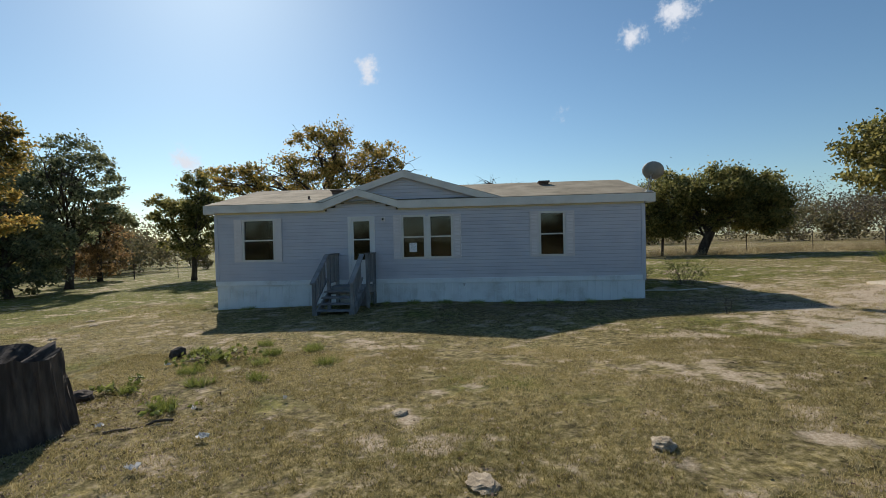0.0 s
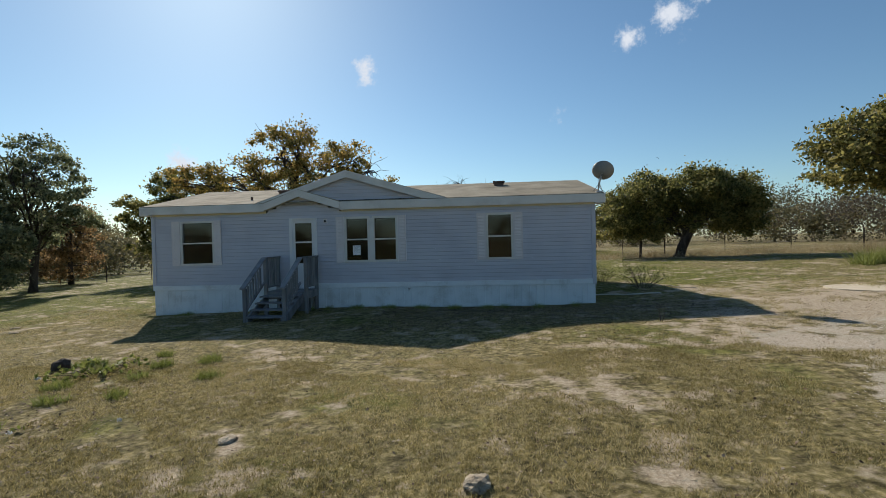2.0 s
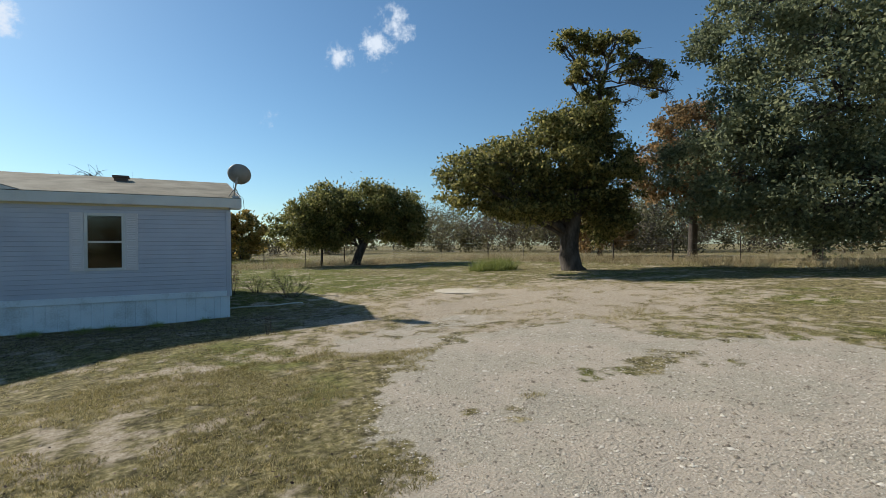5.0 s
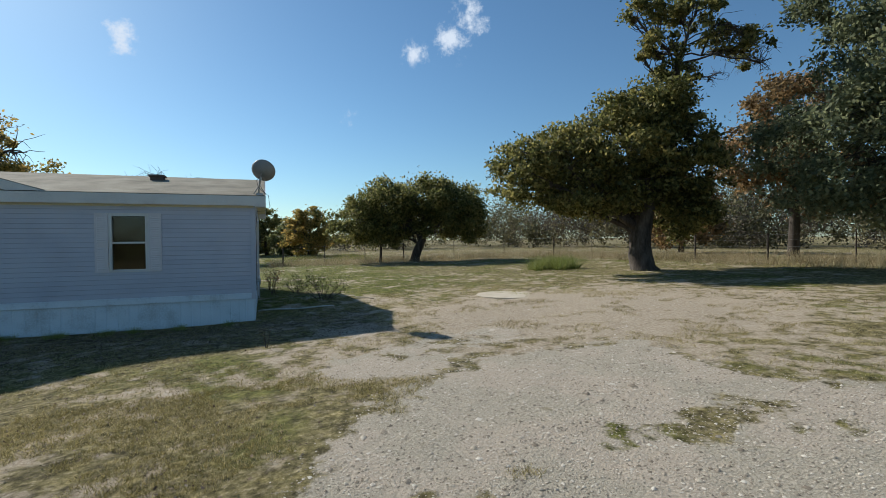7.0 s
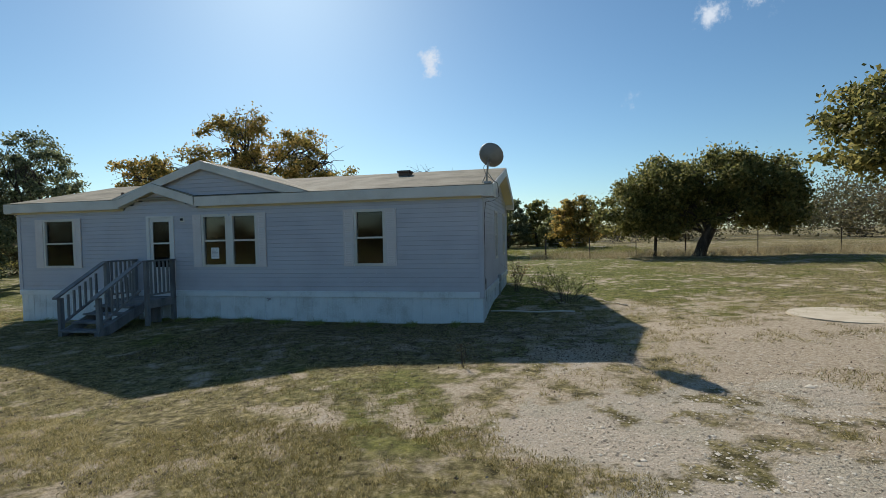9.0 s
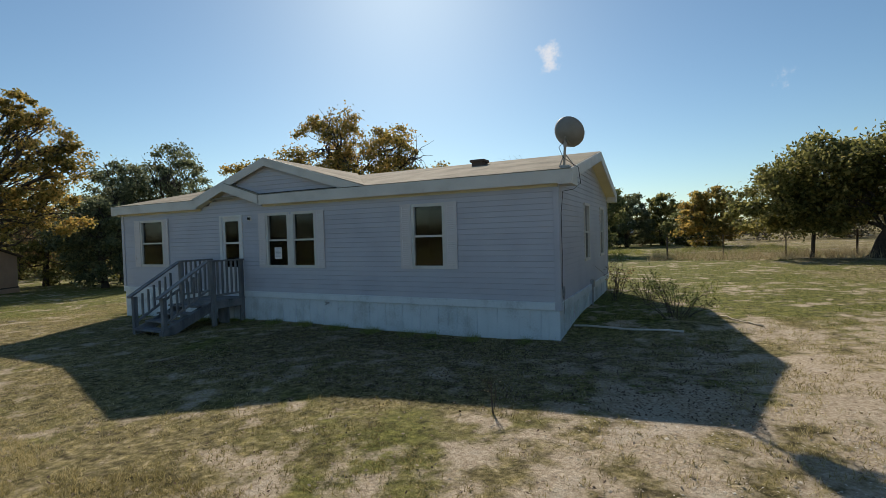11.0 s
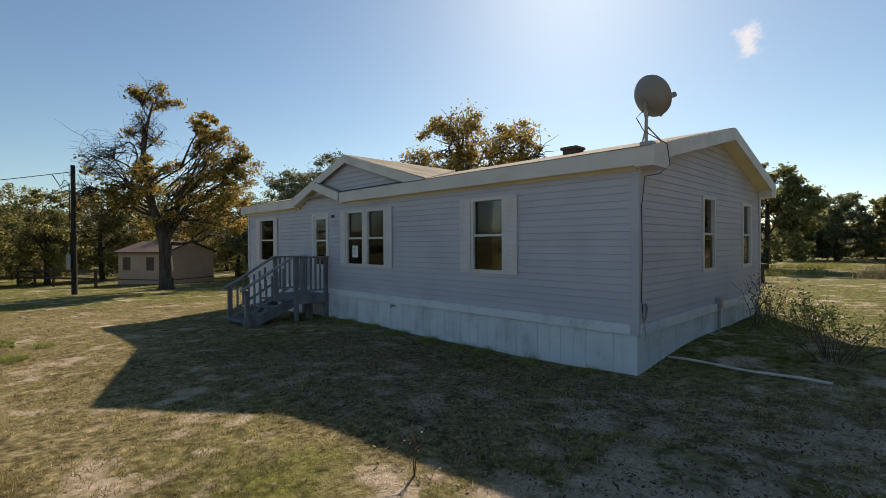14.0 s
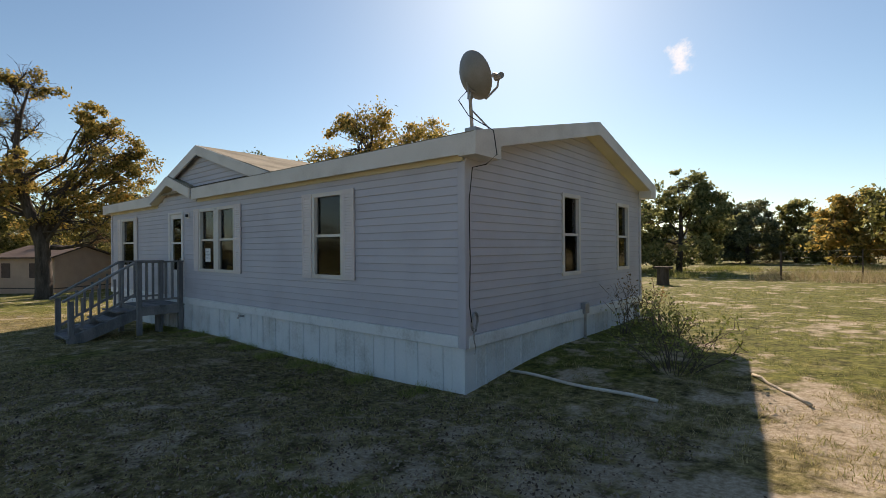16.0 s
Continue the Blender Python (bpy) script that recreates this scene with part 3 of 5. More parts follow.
def window(x0, x1, axis="x"):
    """A sash window: frame, meeting rail and two panes, one set behind the other."""
    z0, z1 = WIN_Z
    m, w = (z0 + z1) / 2, 0.04

    def bx(b, a0, a1, d0, d1, c0, c1):
        if axis == "x":
            box(b, a0, a1, Y0 + d0, Y0 + d1, c0, c1)
        else:
            box(b, X1 - d1, X1 - d0, a0, a1, c0, c1)
    win = new("window", bpy.data.meshes.new("window_casing"))
    b = bmesh.new()
    for a0, a1, c0, c1 in ((x0 - 0.02, x0 + w, z0 - 0.02, z1 + 0.02), (x1 - w, x1 + 0.02, z0 - 0.02, z1 + 0.02), (x0 + w, x1 - w, z0 - 0.02, z0 + w), (x0 + w, x1 - w, z1 - w, z1 + 0.02)):
        bx(b, a0, a1, -0.03, 0.06, c0, c1)
    win.data = mesh_of("window", b, TRIM)
    hang(tagged(win, "white-framed sash window with dark panes"), house)
    b = bmesh.new()
    bx(b, x0 + w, x1 - w, -0.005, 0.045, m - 0.02, m + 0.02)
    part("meeting_rail", b, TRIM, win)
    for c0, c1, d in ((z0 + w, m - 0.02, 0.01), (m + 0.02, z1 - w, 0.03)):
        b = bmesh.new()
        bx(b, x0 + w, x1 - w, d, d + 0.005, c0, c1)
        part("pane", b, GLASS, win).visible_shadow = False
    return win


wins = [window(a, b) for a, b in WINDOWS] + [window(a, b, "y") for a, b in SIDE_WINDOWS]
boxed("mullion", (1.505, 1.585, Y0 - 0.028, Y0 - 0.0, 1.22, 2.45), TRIM, house, "white mullion between paired windows")


def shutter(x0, x1):
    z0, z1 = 1.215, 2.51
    b = bmesh.new()
    box(b, x0, x1, Y0 - 0.035, Y0 - 0.020, z0, z1)
    for a0, a1, c0, c1 in ((x0, x0 + 0.045, z0, z1), (x1 - 0.045, x1, z0, z1), (x0 + 0.045, x1 - 0.045, z0, z0 + 0.06), (x0 + 0.045, x1 - 0.045, z1 - 0.06, z1), (x0 + 0.045, x1 - 0.045, 1.80, 1.86)):
        box(b, a0, a1, Y0 - 0.042, Y0 - 0.035, c0, c1)
    for c0, c1 in ((z0 + 0.07, 1.79), (1.87, z1 - 0.07)):
        n = int((c1 - c0) / 0.04)
        for i in range(n):
            zz = c0 + i * 0.04
            prism(b, [(x0 + 0.045, Y0 - 0.035, zz + 0.034), (x0 + 0.045, Y0 - 0.041, zz + 0.004), (x0 + 0.045, Y0 - 0.035, zz)], (x1 - x0 - 0.09, 0, 0))
    part("shutter", b, SHUTTER, house, "off-white louvred shutter")


for a, b in ((-4.34, -4.095), (-3.055, -2.85), (0.545, 0.775), (2.31, 2.54), (4.515, 4.765), (5.525, 5.775)):
    shutter(a, b)

# door: white frame, storm door with two lights
door = new("door", bpy.data.meshes.new("door_frame"))
bm = bmesh.new()
dx0, dx1 = DOOR_X
for a0, a1, c0, c1 in ((dx0 - 0.03, dx0 + 0.055, *DOOR_Z), (dx1 - 0.055, dx1 + 0.03, *DOOR_Z), (dx0 - 0.03, dx1 + 0.03, DOOR_Z[1] - 0.0, DOOR_Z[1] + 0.04)):
    box(bm, a0, a1, Y0 - 0.035, Y0 + 0.08, c0, c1)
for a0, a1, c0, c1 in ((dx0 + 0.055, dx0 + 0.13, DOOR_Z[0], DOOR_Z[1]), (dx1 - 0.13, dx1 - 0.055, DOOR_Z[0], DOOR_Z[1]), (dx0 + 0.13, dx1 - 0.13, 2.36, DOOR_Z[1]),
                       (dx0 + 0.13, dx1 - 0.13, 1.80, 1.84), (dx0 + 0.13, dx1 - 0.13, DOOR_Z[0], 1.22)):
    box(bm, a0, a1, Y0 + 0.0, Y0 + 0.035, c0, c1)
door.data = mesh_of("door", bm, DOOR)
hang(tagged(door, "white storm door with two dark glass lights"), house)
for c0, c1 in ((1.22, 1.80), (1.84, 2.36)):
    boxed("pane", (dx0 + 0.13, dx1 - 0.13, Y0 + 0.012, Y0 + 0.018, c0, c1), GLASS, door).visible_shadow = False
bm = bmesh.new()
tube(bm, [(dx1 - 0.09, Y0 + 0.0, 1.48), (dx1 - 0.09, Y0 - 0.045, 1.48), (dx1 - 0.09, Y0 - 0.045, 1.36), (dx1 - 0.09, Y0, 1.36)], 0.009)
part("door_handle", bm, STEEL, door, "small metal pull handle")
bm = bmesh.new()
box(bm, 0.19, 0.29, Y0 - 0.03, Y0, 2.34, 2.46)
porch_light = part("porch_light", bm, TRIM, house, "small white porch light box")
boxed("lens", (0.215, 0.265, Y0 - 0.07, Y0 - 0.03, 2.37, 2.43), BLACK, porch_light)
bm = bmesh.new()
box(bm, 1.01, 1.23, Y0 + 0.003, Y0 + 0.006, 1.42, 1.69)
notice = tagged(new("notice", mesh_of("notice", bm, PAPER)), "white printed notice taped inside the window", "sign")
bm = bmesh.new()
for i in range(7):
    box(bm, 1.035, 1.205 - 0.03 * (i % 3), Y0 + 0.001, Y0 + 0.0025, 1.655 - i * 0.03, 1.664 - i * 0.03)
part("print", bm, INK, notice)


def roof_z(y):
    return EAVE_Z + SLOPE * (y - EAVE_Y) + T


def roof_vent(x, y):
    v = thing("roof_vent", (x, y, roof_z(y)), "low dark box vent on the shingle roof", "vent", "roof vents")
    z = roof_z(y)
    boxed("base", (x - 0.15, x + 0.15, y - 0.15, y + 0.15, z - 0.05, z + 0.06), SHED_TRIM, v)
    boxed("hood", (x - 0.19, x + 0.19, y - 0.19, y + 0.17, z + 0.06, z + 0.12), SHED_TRIM, v, "", 0.012)


roof_vent(5.25, 17.55)
roof_vent(-1.7, 16.9)
bm = bmesh.new()
tube(bm, [(-2.25, 15.7, 3.0), (-2.25, 15.7, 3.22)], 0.035, 10)
vent_pipe = tagged(new("vent_pipe", mesh_of("vent_pipe", bm, SHED_TRIM)), "short dark plumbing vent pipe on the roof", "pipe")

# ---- wooden stairs with landing ----
stairs = thing("wooden_stairs", (-0.6, 13.0, ground_z(-0.6, 13.0)), "weathered grey wooden steps with railings before the door", "stairs")
LX0, LX1, LY, DECK = -1.20, 0.0, 14.12, 0.50
SX0, SX1, SY, FOOT = -1.23, -0.14, 12.98, -0.11
for i in range(7):
    y = LY + 0.005 + i * 0.124
    boxed("deck_board", (LX0, LX1, y, y + 0.118, DECK - 0.035, DECK), GREY_WOOD, stairs, "", 0.004)
for x in (LX0 + 0.005, LX1 - 0.043):
    boxed("joist", (x, x + 0.038, LY, Y0 - 0.035, DECK - 0.19, DECK - 0.037), GREY_WOOD, stairs)
boxed("joist", (LX0 + 0.045, LX1 - 0.045, LY + 0.002, LY + 0.04, DECK - 0.19, DECK - 0.037), GREY_WOOD, stairs)
for x, y, top in ((LX0, LY - 0.04, 1.40), (LX1 - 0.09, LY - 0.04, 1.40), (LX0, Y0 - 0.13, 1.40), (LX1 - 0.09, Y0 - 0.13, 1.40)):
    boxed("post", (x, x + 0.09, y, y + 0.09, ground_z(x, y) - 0.1, top), GREY_WOOD, stairs, "", 0.005)
for x in (SX0, SX1 - 0.09):
    boxed("post", (x, x + 0.09, SY, SY + 0.09, ground_z(x, SY) - 0.1, 0.70), GREY_WOOD, stairs, "", 0.005)
for x in (LX0, LX1 - 0.09):
    boxed("handrail", (x - 0.02, x + 0.11, LY - 0.05, Y0 - 0.03, 1.40, 1.435), GREY_WOOD, stairs, "", 0.005)
    boxed("lower_rail", (x + 0.02, x + 0.07, LY + 0.05, Y0 - 0.13, 0.60, 0.64), GREY_WOOD, stairs)
    for i in range(5):
        y = LY + 0.12 + i * 0.125
        boxed("baluster", (x + 0.026, x + 0.064, y, y + 0.038, 0.642, 1.398), GREY_WOOD, stairs)
for x in (SX0, SX1 - 0.09):
    bm = bmesh.new()
    prism(bm, [(x - 0.02, SY - 0.08, 0.68), (x - 0.02, LY - 0.04, 1.38), (x - 0.02, LY - 0.04, 1.42), (x - 0.02, SY - 0.08, 0.72)], (0.13, 0, 0))
    part("handrail", bm, GREY_WOOD, stairs)
    bm = bmesh.new()
    prism(bm, [(x + 0.02, SY + 0.09, 0.13), (x + 0.02, LY - 0.04, 0.72), (x + 0.02, LY - 0.04, 0.77), (x + 0.02, SY + 0.09, 0.18)], (0.05, 0, 0))
    part("lower_rail", bm, GREY_WOOD, stairs)
    for i in range(6):
        y = SY + 0.20 + i * 0.135
        zb = 0.16 + (y - SY - 0.09) * 0.60
        boxed("baluster", (x + 0.026, x + 0.064, y, y + 0.038, zb, zb + 0.53), GREY_WOOD, stairs)
    bm = bmesh.new()
    prism(bm, [(x + 0.092, SY - 0.02, FOOT - 0.1), (x + 0.092, LY, DECK - 0.26), (x + 0.092, LY, DECK - 0.04), (x + 0.092, SY - 0.02, FOOT + 0.12)], (0.038 if x < -0.5 else -0.13, 0, 0))
    part("stringer", bm, GREY_WOOD, stairs)
for i in range(4):
    y, z = SY - 0.03 + i * 0.275, FOOT + 0.12 + i * 0.138
    boxed("tread", (SX0 + 0.05, SX1 - 0.05, y, y + 0.29, z - 0.038, z), GREY_WOOD, stairs, "", 0.005)
boxed("brace", (-0.45, -0.10, 14.55, 14.585, -0.25, 0.30), GREY_WOOD, stairs, "upright plywood offcut under the landing")

# ---- satellite dish ----
dish = thing("satellite_dish", (7.84, 15.0, roof_z(15.0)), "grey satellite dish on a bent mast at the roof corner", "satellite dish")
bm = bmesh.new()
tube(bm, [(7.820, 15.000, 2.970), (7.830, 14.970, 3.110), (7.865, 14.900, 3.350), (7.870, 14.890, 3.430)], 0.021, 8)
part("mast", bm, STEEL, dish)
boxed("foot_plate", (7.76, 7.92, 14.93, 15.07, roof_z(14.93) - 0.02, roof_z(15.0) + 0.03), STEEL, dish, "", 0.006)
for s in (-0.13, 0.13):
    bm = bmesh.new()
    tube(bm, [(7.84 + s, 15.12, roof_z(15.12)), (7.845, 14.940, 3.210)], 0.010, 6)
    part("strut", bm, STEEL, dish)
AIM = Vector((0.34, 0.80, 0.42)).normalized()
turn = AIM.to_track_quat("Z", "Y").to_matrix().to_4x4()
DISH_AT = Matrix.Translation((7.910, 14.840, 3.520)) @ turn
bm = bmesh.new()
R, rings, seg = 0.285, 6, 32
for side, off in ((1, 0.0), (-1, -0.006)):
    prev = None
    for i in range(rings + 1):
        rr = R * i / rings
        row = [bm.verts.new(DISH_AT @ Vector((rr * math.cos(k * math.tau / seg), 0.93 * rr * math.sin(k * math.tau / seg), 0.45 * rr * rr / R - 0.05 + off))) for k in range(seg)] if i else [bm.verts.new(DISH_AT @ Vector((0, 0, -0.05 + off)))]
        if prev:
            for k in range(seg):
                j = (k + 1) % seg
                bm.faces.new((prev[0], row[k], row[j]) if len(prev) == 1 else (prev[k], row[k], row[j], prev[j]))
        prev = row
    if side == 1:
        rim_a = prev
for k in range(seg):
    j = (k + 1) % seg
    bm.faces.new((rim_a[k], prev[k], prev[j], rim_a[j]))
part("reflector", bm, DISH, dish, "shallow grey reflector", True)
bm = bmesh.new()
tube(bm, [DISH_AT @ Vector((0.0, -0.10, -0.07)), DISH_AT @ Vector((0.0, -0.27, 0.10)), DISH_AT @ Vector((0.0, -0.20, 0.30)), DISH_AT @ Vector((0, -0.12, 0.36))], 0.014, 6)
part("feed_arm", bm, DISH, dish)
bm = bmesh.new()
tube(bm, [DISH_AT @ Vector((-0.06, -0.10, 0.37)), DISH_AT @ Vector((0.06, -0.10, 0.37))], 0.035, 8)
tube(bm, [DISH_AT @ Vector((0, -0.10, 0.38)), DISH_AT @ Vector((0, -0.06, 0.30))], 0.028, 8)
part("receiver", bm, DISH, dish, "small grey receiver head")
bm = bmesh.new()
tube(bm, [DISH_AT @ Vector((0, -0.03, -0.03)), (7.870, 14.890, 3.420), (7.865, 14.900, 3.310)], 0.032, 8)
part("bracket", bm, STEEL, dish)
bm = bmesh.new()
tube(bm, [(7.850, 14.860, 3.390), (7.780, 14.800, 3.290), (7.820, 14.930, 3.140), (7.930, 15.050, 3.050), (8.040, 15.100, 2.970), (8.07, 15.12, 2.70), (7.95, 15.08, 2.60), (7.78, 15.05, 2.58), (7.745, 15.03, 2.2), (7.75, 15.035, 1.5), (7.74, 15.03, 1.0), (7.745, 15.06, 0.8)], 0.006, 5)
cable = tagged(new("dish_cable", mesh_of("dish_cable", bm, BLACK)), "thin black cable hanging down the house corner", "cable")
bm = bmesh.new()
pts = []
for i in range(60):
    a = i * math.tau / 14
    pts.append((7.745 + 0.012 * math.sin(i), 15.12 + (0.055 + 0.012 * math.sin(i * 0.9)) * math.cos(a), 0.80 + (0.10 + 0.02 * math.sin(i * 0.7)) * math.sin(a)))
tube(bm, pts, 0.007, 5)
tube(bm, [(7.75, 15.1, 0.7), (7.755, 15.09, 0.6), (7.75, 15.13, 0.5), (7.75, 15.11, 0.42)], 0.007, 5)
tagged(new("cable_coil", mesh_of("cable_coil", bm, STEEL)), "coil of grey cable hung at the house corner", "cable")
meter = thing("utility_box", (7.75, 18.2, 0.3), "grey utility box and conduit on the skirting", "utility box")
boxed("cover", (7.705, 7.80, 18.12, 18.28, 0.56, 0.74), STEEL, meter, "", 0.012)
bm = bmesh.new()
tube(bm, [(7.755, 18.2, 0.57), (7.755, 18.2, 0.10)], 0.022, 8)
part("conduit", bm, STEEL, meter)
bm = bmesh.new()
tube(bm, [(2.6, 14.99, 0.44), (2.6, 14.90, 0.44), (2.6, 14.87, 0.41)], 0.016, 8)
tube(bm, [(2.56, 14.91, 0.465), (2.64, 14.91, 0.465)], 0.012, 6)
tagged(new("outdoor_tap", mesh_of("outdoor_tap", bm, STEEL)), "small metal outdoor tap on the skirting", "tap")


# ---- plants ----
def spray(rng, n, centres, sigma, size):
    """Leaf blades as small rhombs scattered about the centres."""
    pick = rng.integers(0, len(centres), n)
    c = np.asarray(centres)[pick] + rng.normal(0, 1, (n, 3)) * sigma
    a = rng.normal(0, 1, (n, 3))
    a /= np.linalg.norm(a, axis=1)[:, None]
    b = np.cross(a, rng.normal(0, 1, (n, 3)))
    b /= np.linalg.norm(b, axis=1)[:, None]
    s = size * rng.uniform(0.6, 1.35, (n, 1))
    v = np.stack([c - a * s, c + b * s * 0.5, c + a * s, c - b * s * 0.5], 1).reshape(-1, 3)
    return v, np.arange(4 * n).reshape(-1, 4)


def quads(name, v, f, mat):
    me = bpy.data.meshes.new(name)
    me.vertices.add(len(v))
    me.vertices.foreach_set("co", np.ascontiguousarray(v, dtype=np.float32).ravel())
    k = f.shape[1]
    me.loops.add(f.size)
    me.loops.foreach_set("vertex_index", np.ascontiguousarray(f, dtype=np.int32).ravel())
    me.polygons.add(len(f))
    me.polygons.foreach_set("loop_start", np.arange(len(f), dtype=np.int32) * k)
    me.update(calc_edges=True)
    me.materials.append(mat)
    return me


def limb_path(rng, p, q, bend, n=5):
    p, q = Vector(p), Vector(q)
    side = Vector(rng.normal(0, 1, 3)) * float(bend) * (q - p).length
    pts = []
    for i in range(n + 1):
        u = i / n
        w = math.sin(u * math.pi)
        pts.append(p.lerp(q, u) + side * w + Vector((0, 0, 0.12 * w * (q - p).length)) + Vector(rng.normal(0, 1, 3)) * 0.03 * (q - p).length * w)
    return pts


def crown_leaves(rng, centre, radii, n, size, gaps, clump=90):
    """Leaves in clumps over a lobe of the crown: thick towards its skin, with an uneven outline and holes."""
    r = np.array(radii)
    m = max(6, n // clump)
    d = rng.normal(0, 1, (3 * m, 3))
    d /= np.linalg.norm(d, axis=1)[:, None]
    shift = float(rng.uniform(0, 50))
    wave = np.array([noise.noise((a * 1.9 + shift, b * 1.9, c * 1.9)) for a, b, c in d])
    hole = np.array([noise.noise((a * 3.4, b * 3.4 + shift, c * 3.4)) for a, b, c in d])
    d, wave = d[hole > gaps][:m], wave[hole > gaps][:m]
    reach = rng.uniform(0.30, 1.0, len(d)) ** 0.5 * (1 + 0.30 * wave)
    c = np.array(centre) + d * r * reach[:, None]
    spread = (0.07 * float(r.mean()) + 0.10) * rng.uniform(0.55, 1.4, len(d))
    pick = rng.integers(0, len(d), n)
    at = c[pick] + rng.normal(0, 1, (n, 3)) * spread[pick][:, None] * np.array([1, 1, 0.62])
    a = rng.normal(0, 1, (n, 3))
    a /= np.linalg.norm(a, axis=1)[:, None]
    b = np.cross(a, rng.normal(0, 1, (n, 3)))
    b /= np.linalg.norm(b, axis=1)[:, None]
    s = size * rng.uniform(0.6, 1.3, (n, 1))
    v = np.stack([at - a * s, at + b * s * 0.55, at + a * s, at - b * s * 0.55], 1).reshape(-1, 3)
    return v, [Vector(p) for p in c]


def tree(name, loc, trunk, blobs, leaf, size, seed, label, category="tree", group="", gaps=-0.18, facing=0.0):
    """trunk: points (x, y, z, radius) from the foot. blobs: (centre, radii, limbs, thousands of leaves, start on the trunk 0..1). facing turns the whole tree."""
    rng = np.random.default_rng(seed)
    x, y = loc
    base = Vector((x, y, ground_z(x, y) - 0.08))
    root = thing(name, base, label, category, group)
    turned = Matrix.Rotation(radians(facing), 3, "Z")
    bm = bmesh.new()
    tp = [base + turned @ Vector(t[:3]) for t in trunk]
    tr = [t[3] for t in trunk]
    foot = tp[0].lerp(tp[1], 0.25)
    tube(bm, [tp[0], foot, *tp[1:]], [tr[0] * 1.15, tr[0] * 0.86, *tr[1:]], 12)
    allv = []
    for centre, radii, limbs, leaves, start in blobs:
        c = base + turned @ Vector(centre)
        ends = []
        if leaves:
            v, ends = crown_leaves(rng, c, radii, int(leaves * 620), size, gaps)
            allv.append(v)
        main = None
        for n in range(limbs):
            if main and n % 3:
                origin, r0 = main[int(rng.integers(2, 5))], 0.09
            else:
                k = min(0.99, max(0.05, start + rng.uniform(-0.05, 0.05))) * (len(tp) - 1)
                i = min(int(k), len(tp) - 2)
                origin, r0 = tp[i].lerp(tp[i + 1], k - i), (tr[i] + (tr[i + 1] - tr[i]) * (k - i)) * 0.62
            d = rng.normal(0, 1, 3)
            d /= np.linalg.norm(d)
            goal = c + Vector(d * np.array(radii) * rng.uniform(0.5, 0.9))
            path = limb_path(rng, origin, goal, 0.14 if (goal - origin).length < 3.5 else 0.06, 6)
            main = main if main and n % 3 else path
            ra = r0 * rng.uniform(0.5, 0.8)
            tube(bm, path, [ra + (0.016 - ra) * (j / 6) ** 0.7 for j in range(7)], 6)
            near = sorted(ends, key=lambda p: (p - path[5]).length)[:5] if ends and not group else []
            near += [path[6] + Vector(rng.normal(0, 1, 3)) * 0.4 * min(radii) for _ in range(2 if leaves >= 2 or group else 7)]
            for p in near:
                sub = limb_path(rng, path[int(rng.integers(2, 6))], p, 0.12, 4)
                rb = 0.022 if leaves >= 2 else 0.016
                tube(bm, sub, [rb, rb * 0.8, rb * 0.6, rb * 0.45, 0.005], 4)
                if leaves < 2 and not group:
                    for _ in range(4):
                        q = sub[int(rng.integers(2, 5))]
                        tip = q + Vector(rng.normal(0, 1, 3)) * 0.26 * min(radii)
                        tube(bm, [q, q.lerp(tip, 0.5) + Vector((0, 0, 0.03)), tip], [0.008, 0.006, 0.003], 3)
    part("trunk", bm, BARK, root, "dark rough trunk and limbs", True)
    if allv:
        v = np.concatenate(allv)
        part("crown", quads("crown", v, np.arange(len(v)).reshape(-1, 4), leaf), leaf, root)
    return root


# the large oak by the drive: a broad low crown and a thin tall top
tree("oak_tree", (22.3, 18.0), [(0, 0, 0, 0.56), (-0.15, 0, 0.7, 0.46), (-0.1, 0.1, 1.6, 0.42), (0.2, 0, 3.2, 0.34), (0.8, 0, 5.5, 0.24), (1.25, 0, 7.2, 0.16), (1.4, 0, 8.4, 0.12), (1.8, 0, 9.6, 0.06)],
     [((-4.7, 0, 4.0), (1.6, 1.8, 1.3), 7, 13, 0.30), ((-3.1, 0.3, 4.5), (1.8, 2.2, 1.5), 7, 17, 0.33), ((-0.9, 0, 5.2), (2.1, 2.3, 1.8), 9, 26, 0.42), ((0.4, 0, 6.4), (1.6, 1.8, 1.1), 7, 15, 0.55),
      ((1.5, 0, 4.4), (1.3, 2.0, 2.1), 8, 18, 0.45), ((1.6, 0.2, 2.5), (1.1, 1.6, 1.2), 5, 9, 0.35), ((-2.3, 0, 2.9), (2.0, 1.8, 0.7), 6, 9, 0.26), ((0.0, -0.4, 3.4), (1.6, 1.4, 1.1), 5, 9, 0.38),
      ((0.7, 0, 9.1), (0.9, 0.9, 0.6), 5, 2.6, 0.74), ((0.0, 0, 10.4), (0.9, 0.8, 0.45), 4, 2.4, 0.86), ((2.1, 0, 10.4), (1.1, 1.0, 0.6), 5, 3.4, 0.95), ((3.4, 0, 9.4), (1.2, 0.9, 0.7), 6, 3.0, 0.92), ((4.5, 0, 8.7), (0.9, 0.9, 0.8), 5, 0.7, 0.9), ((1.3, 0, 8.0), (0.8, 0.7, 0.5), 4, 2.4, 0.7), ((2.6, 0, 7.9), (0.9, 0.6, 0.4), 3, 0, 0.75)],
     LEAF_OAK, 0.085, 11, "large dark oak with heavy crown and thin top", facing=-20)
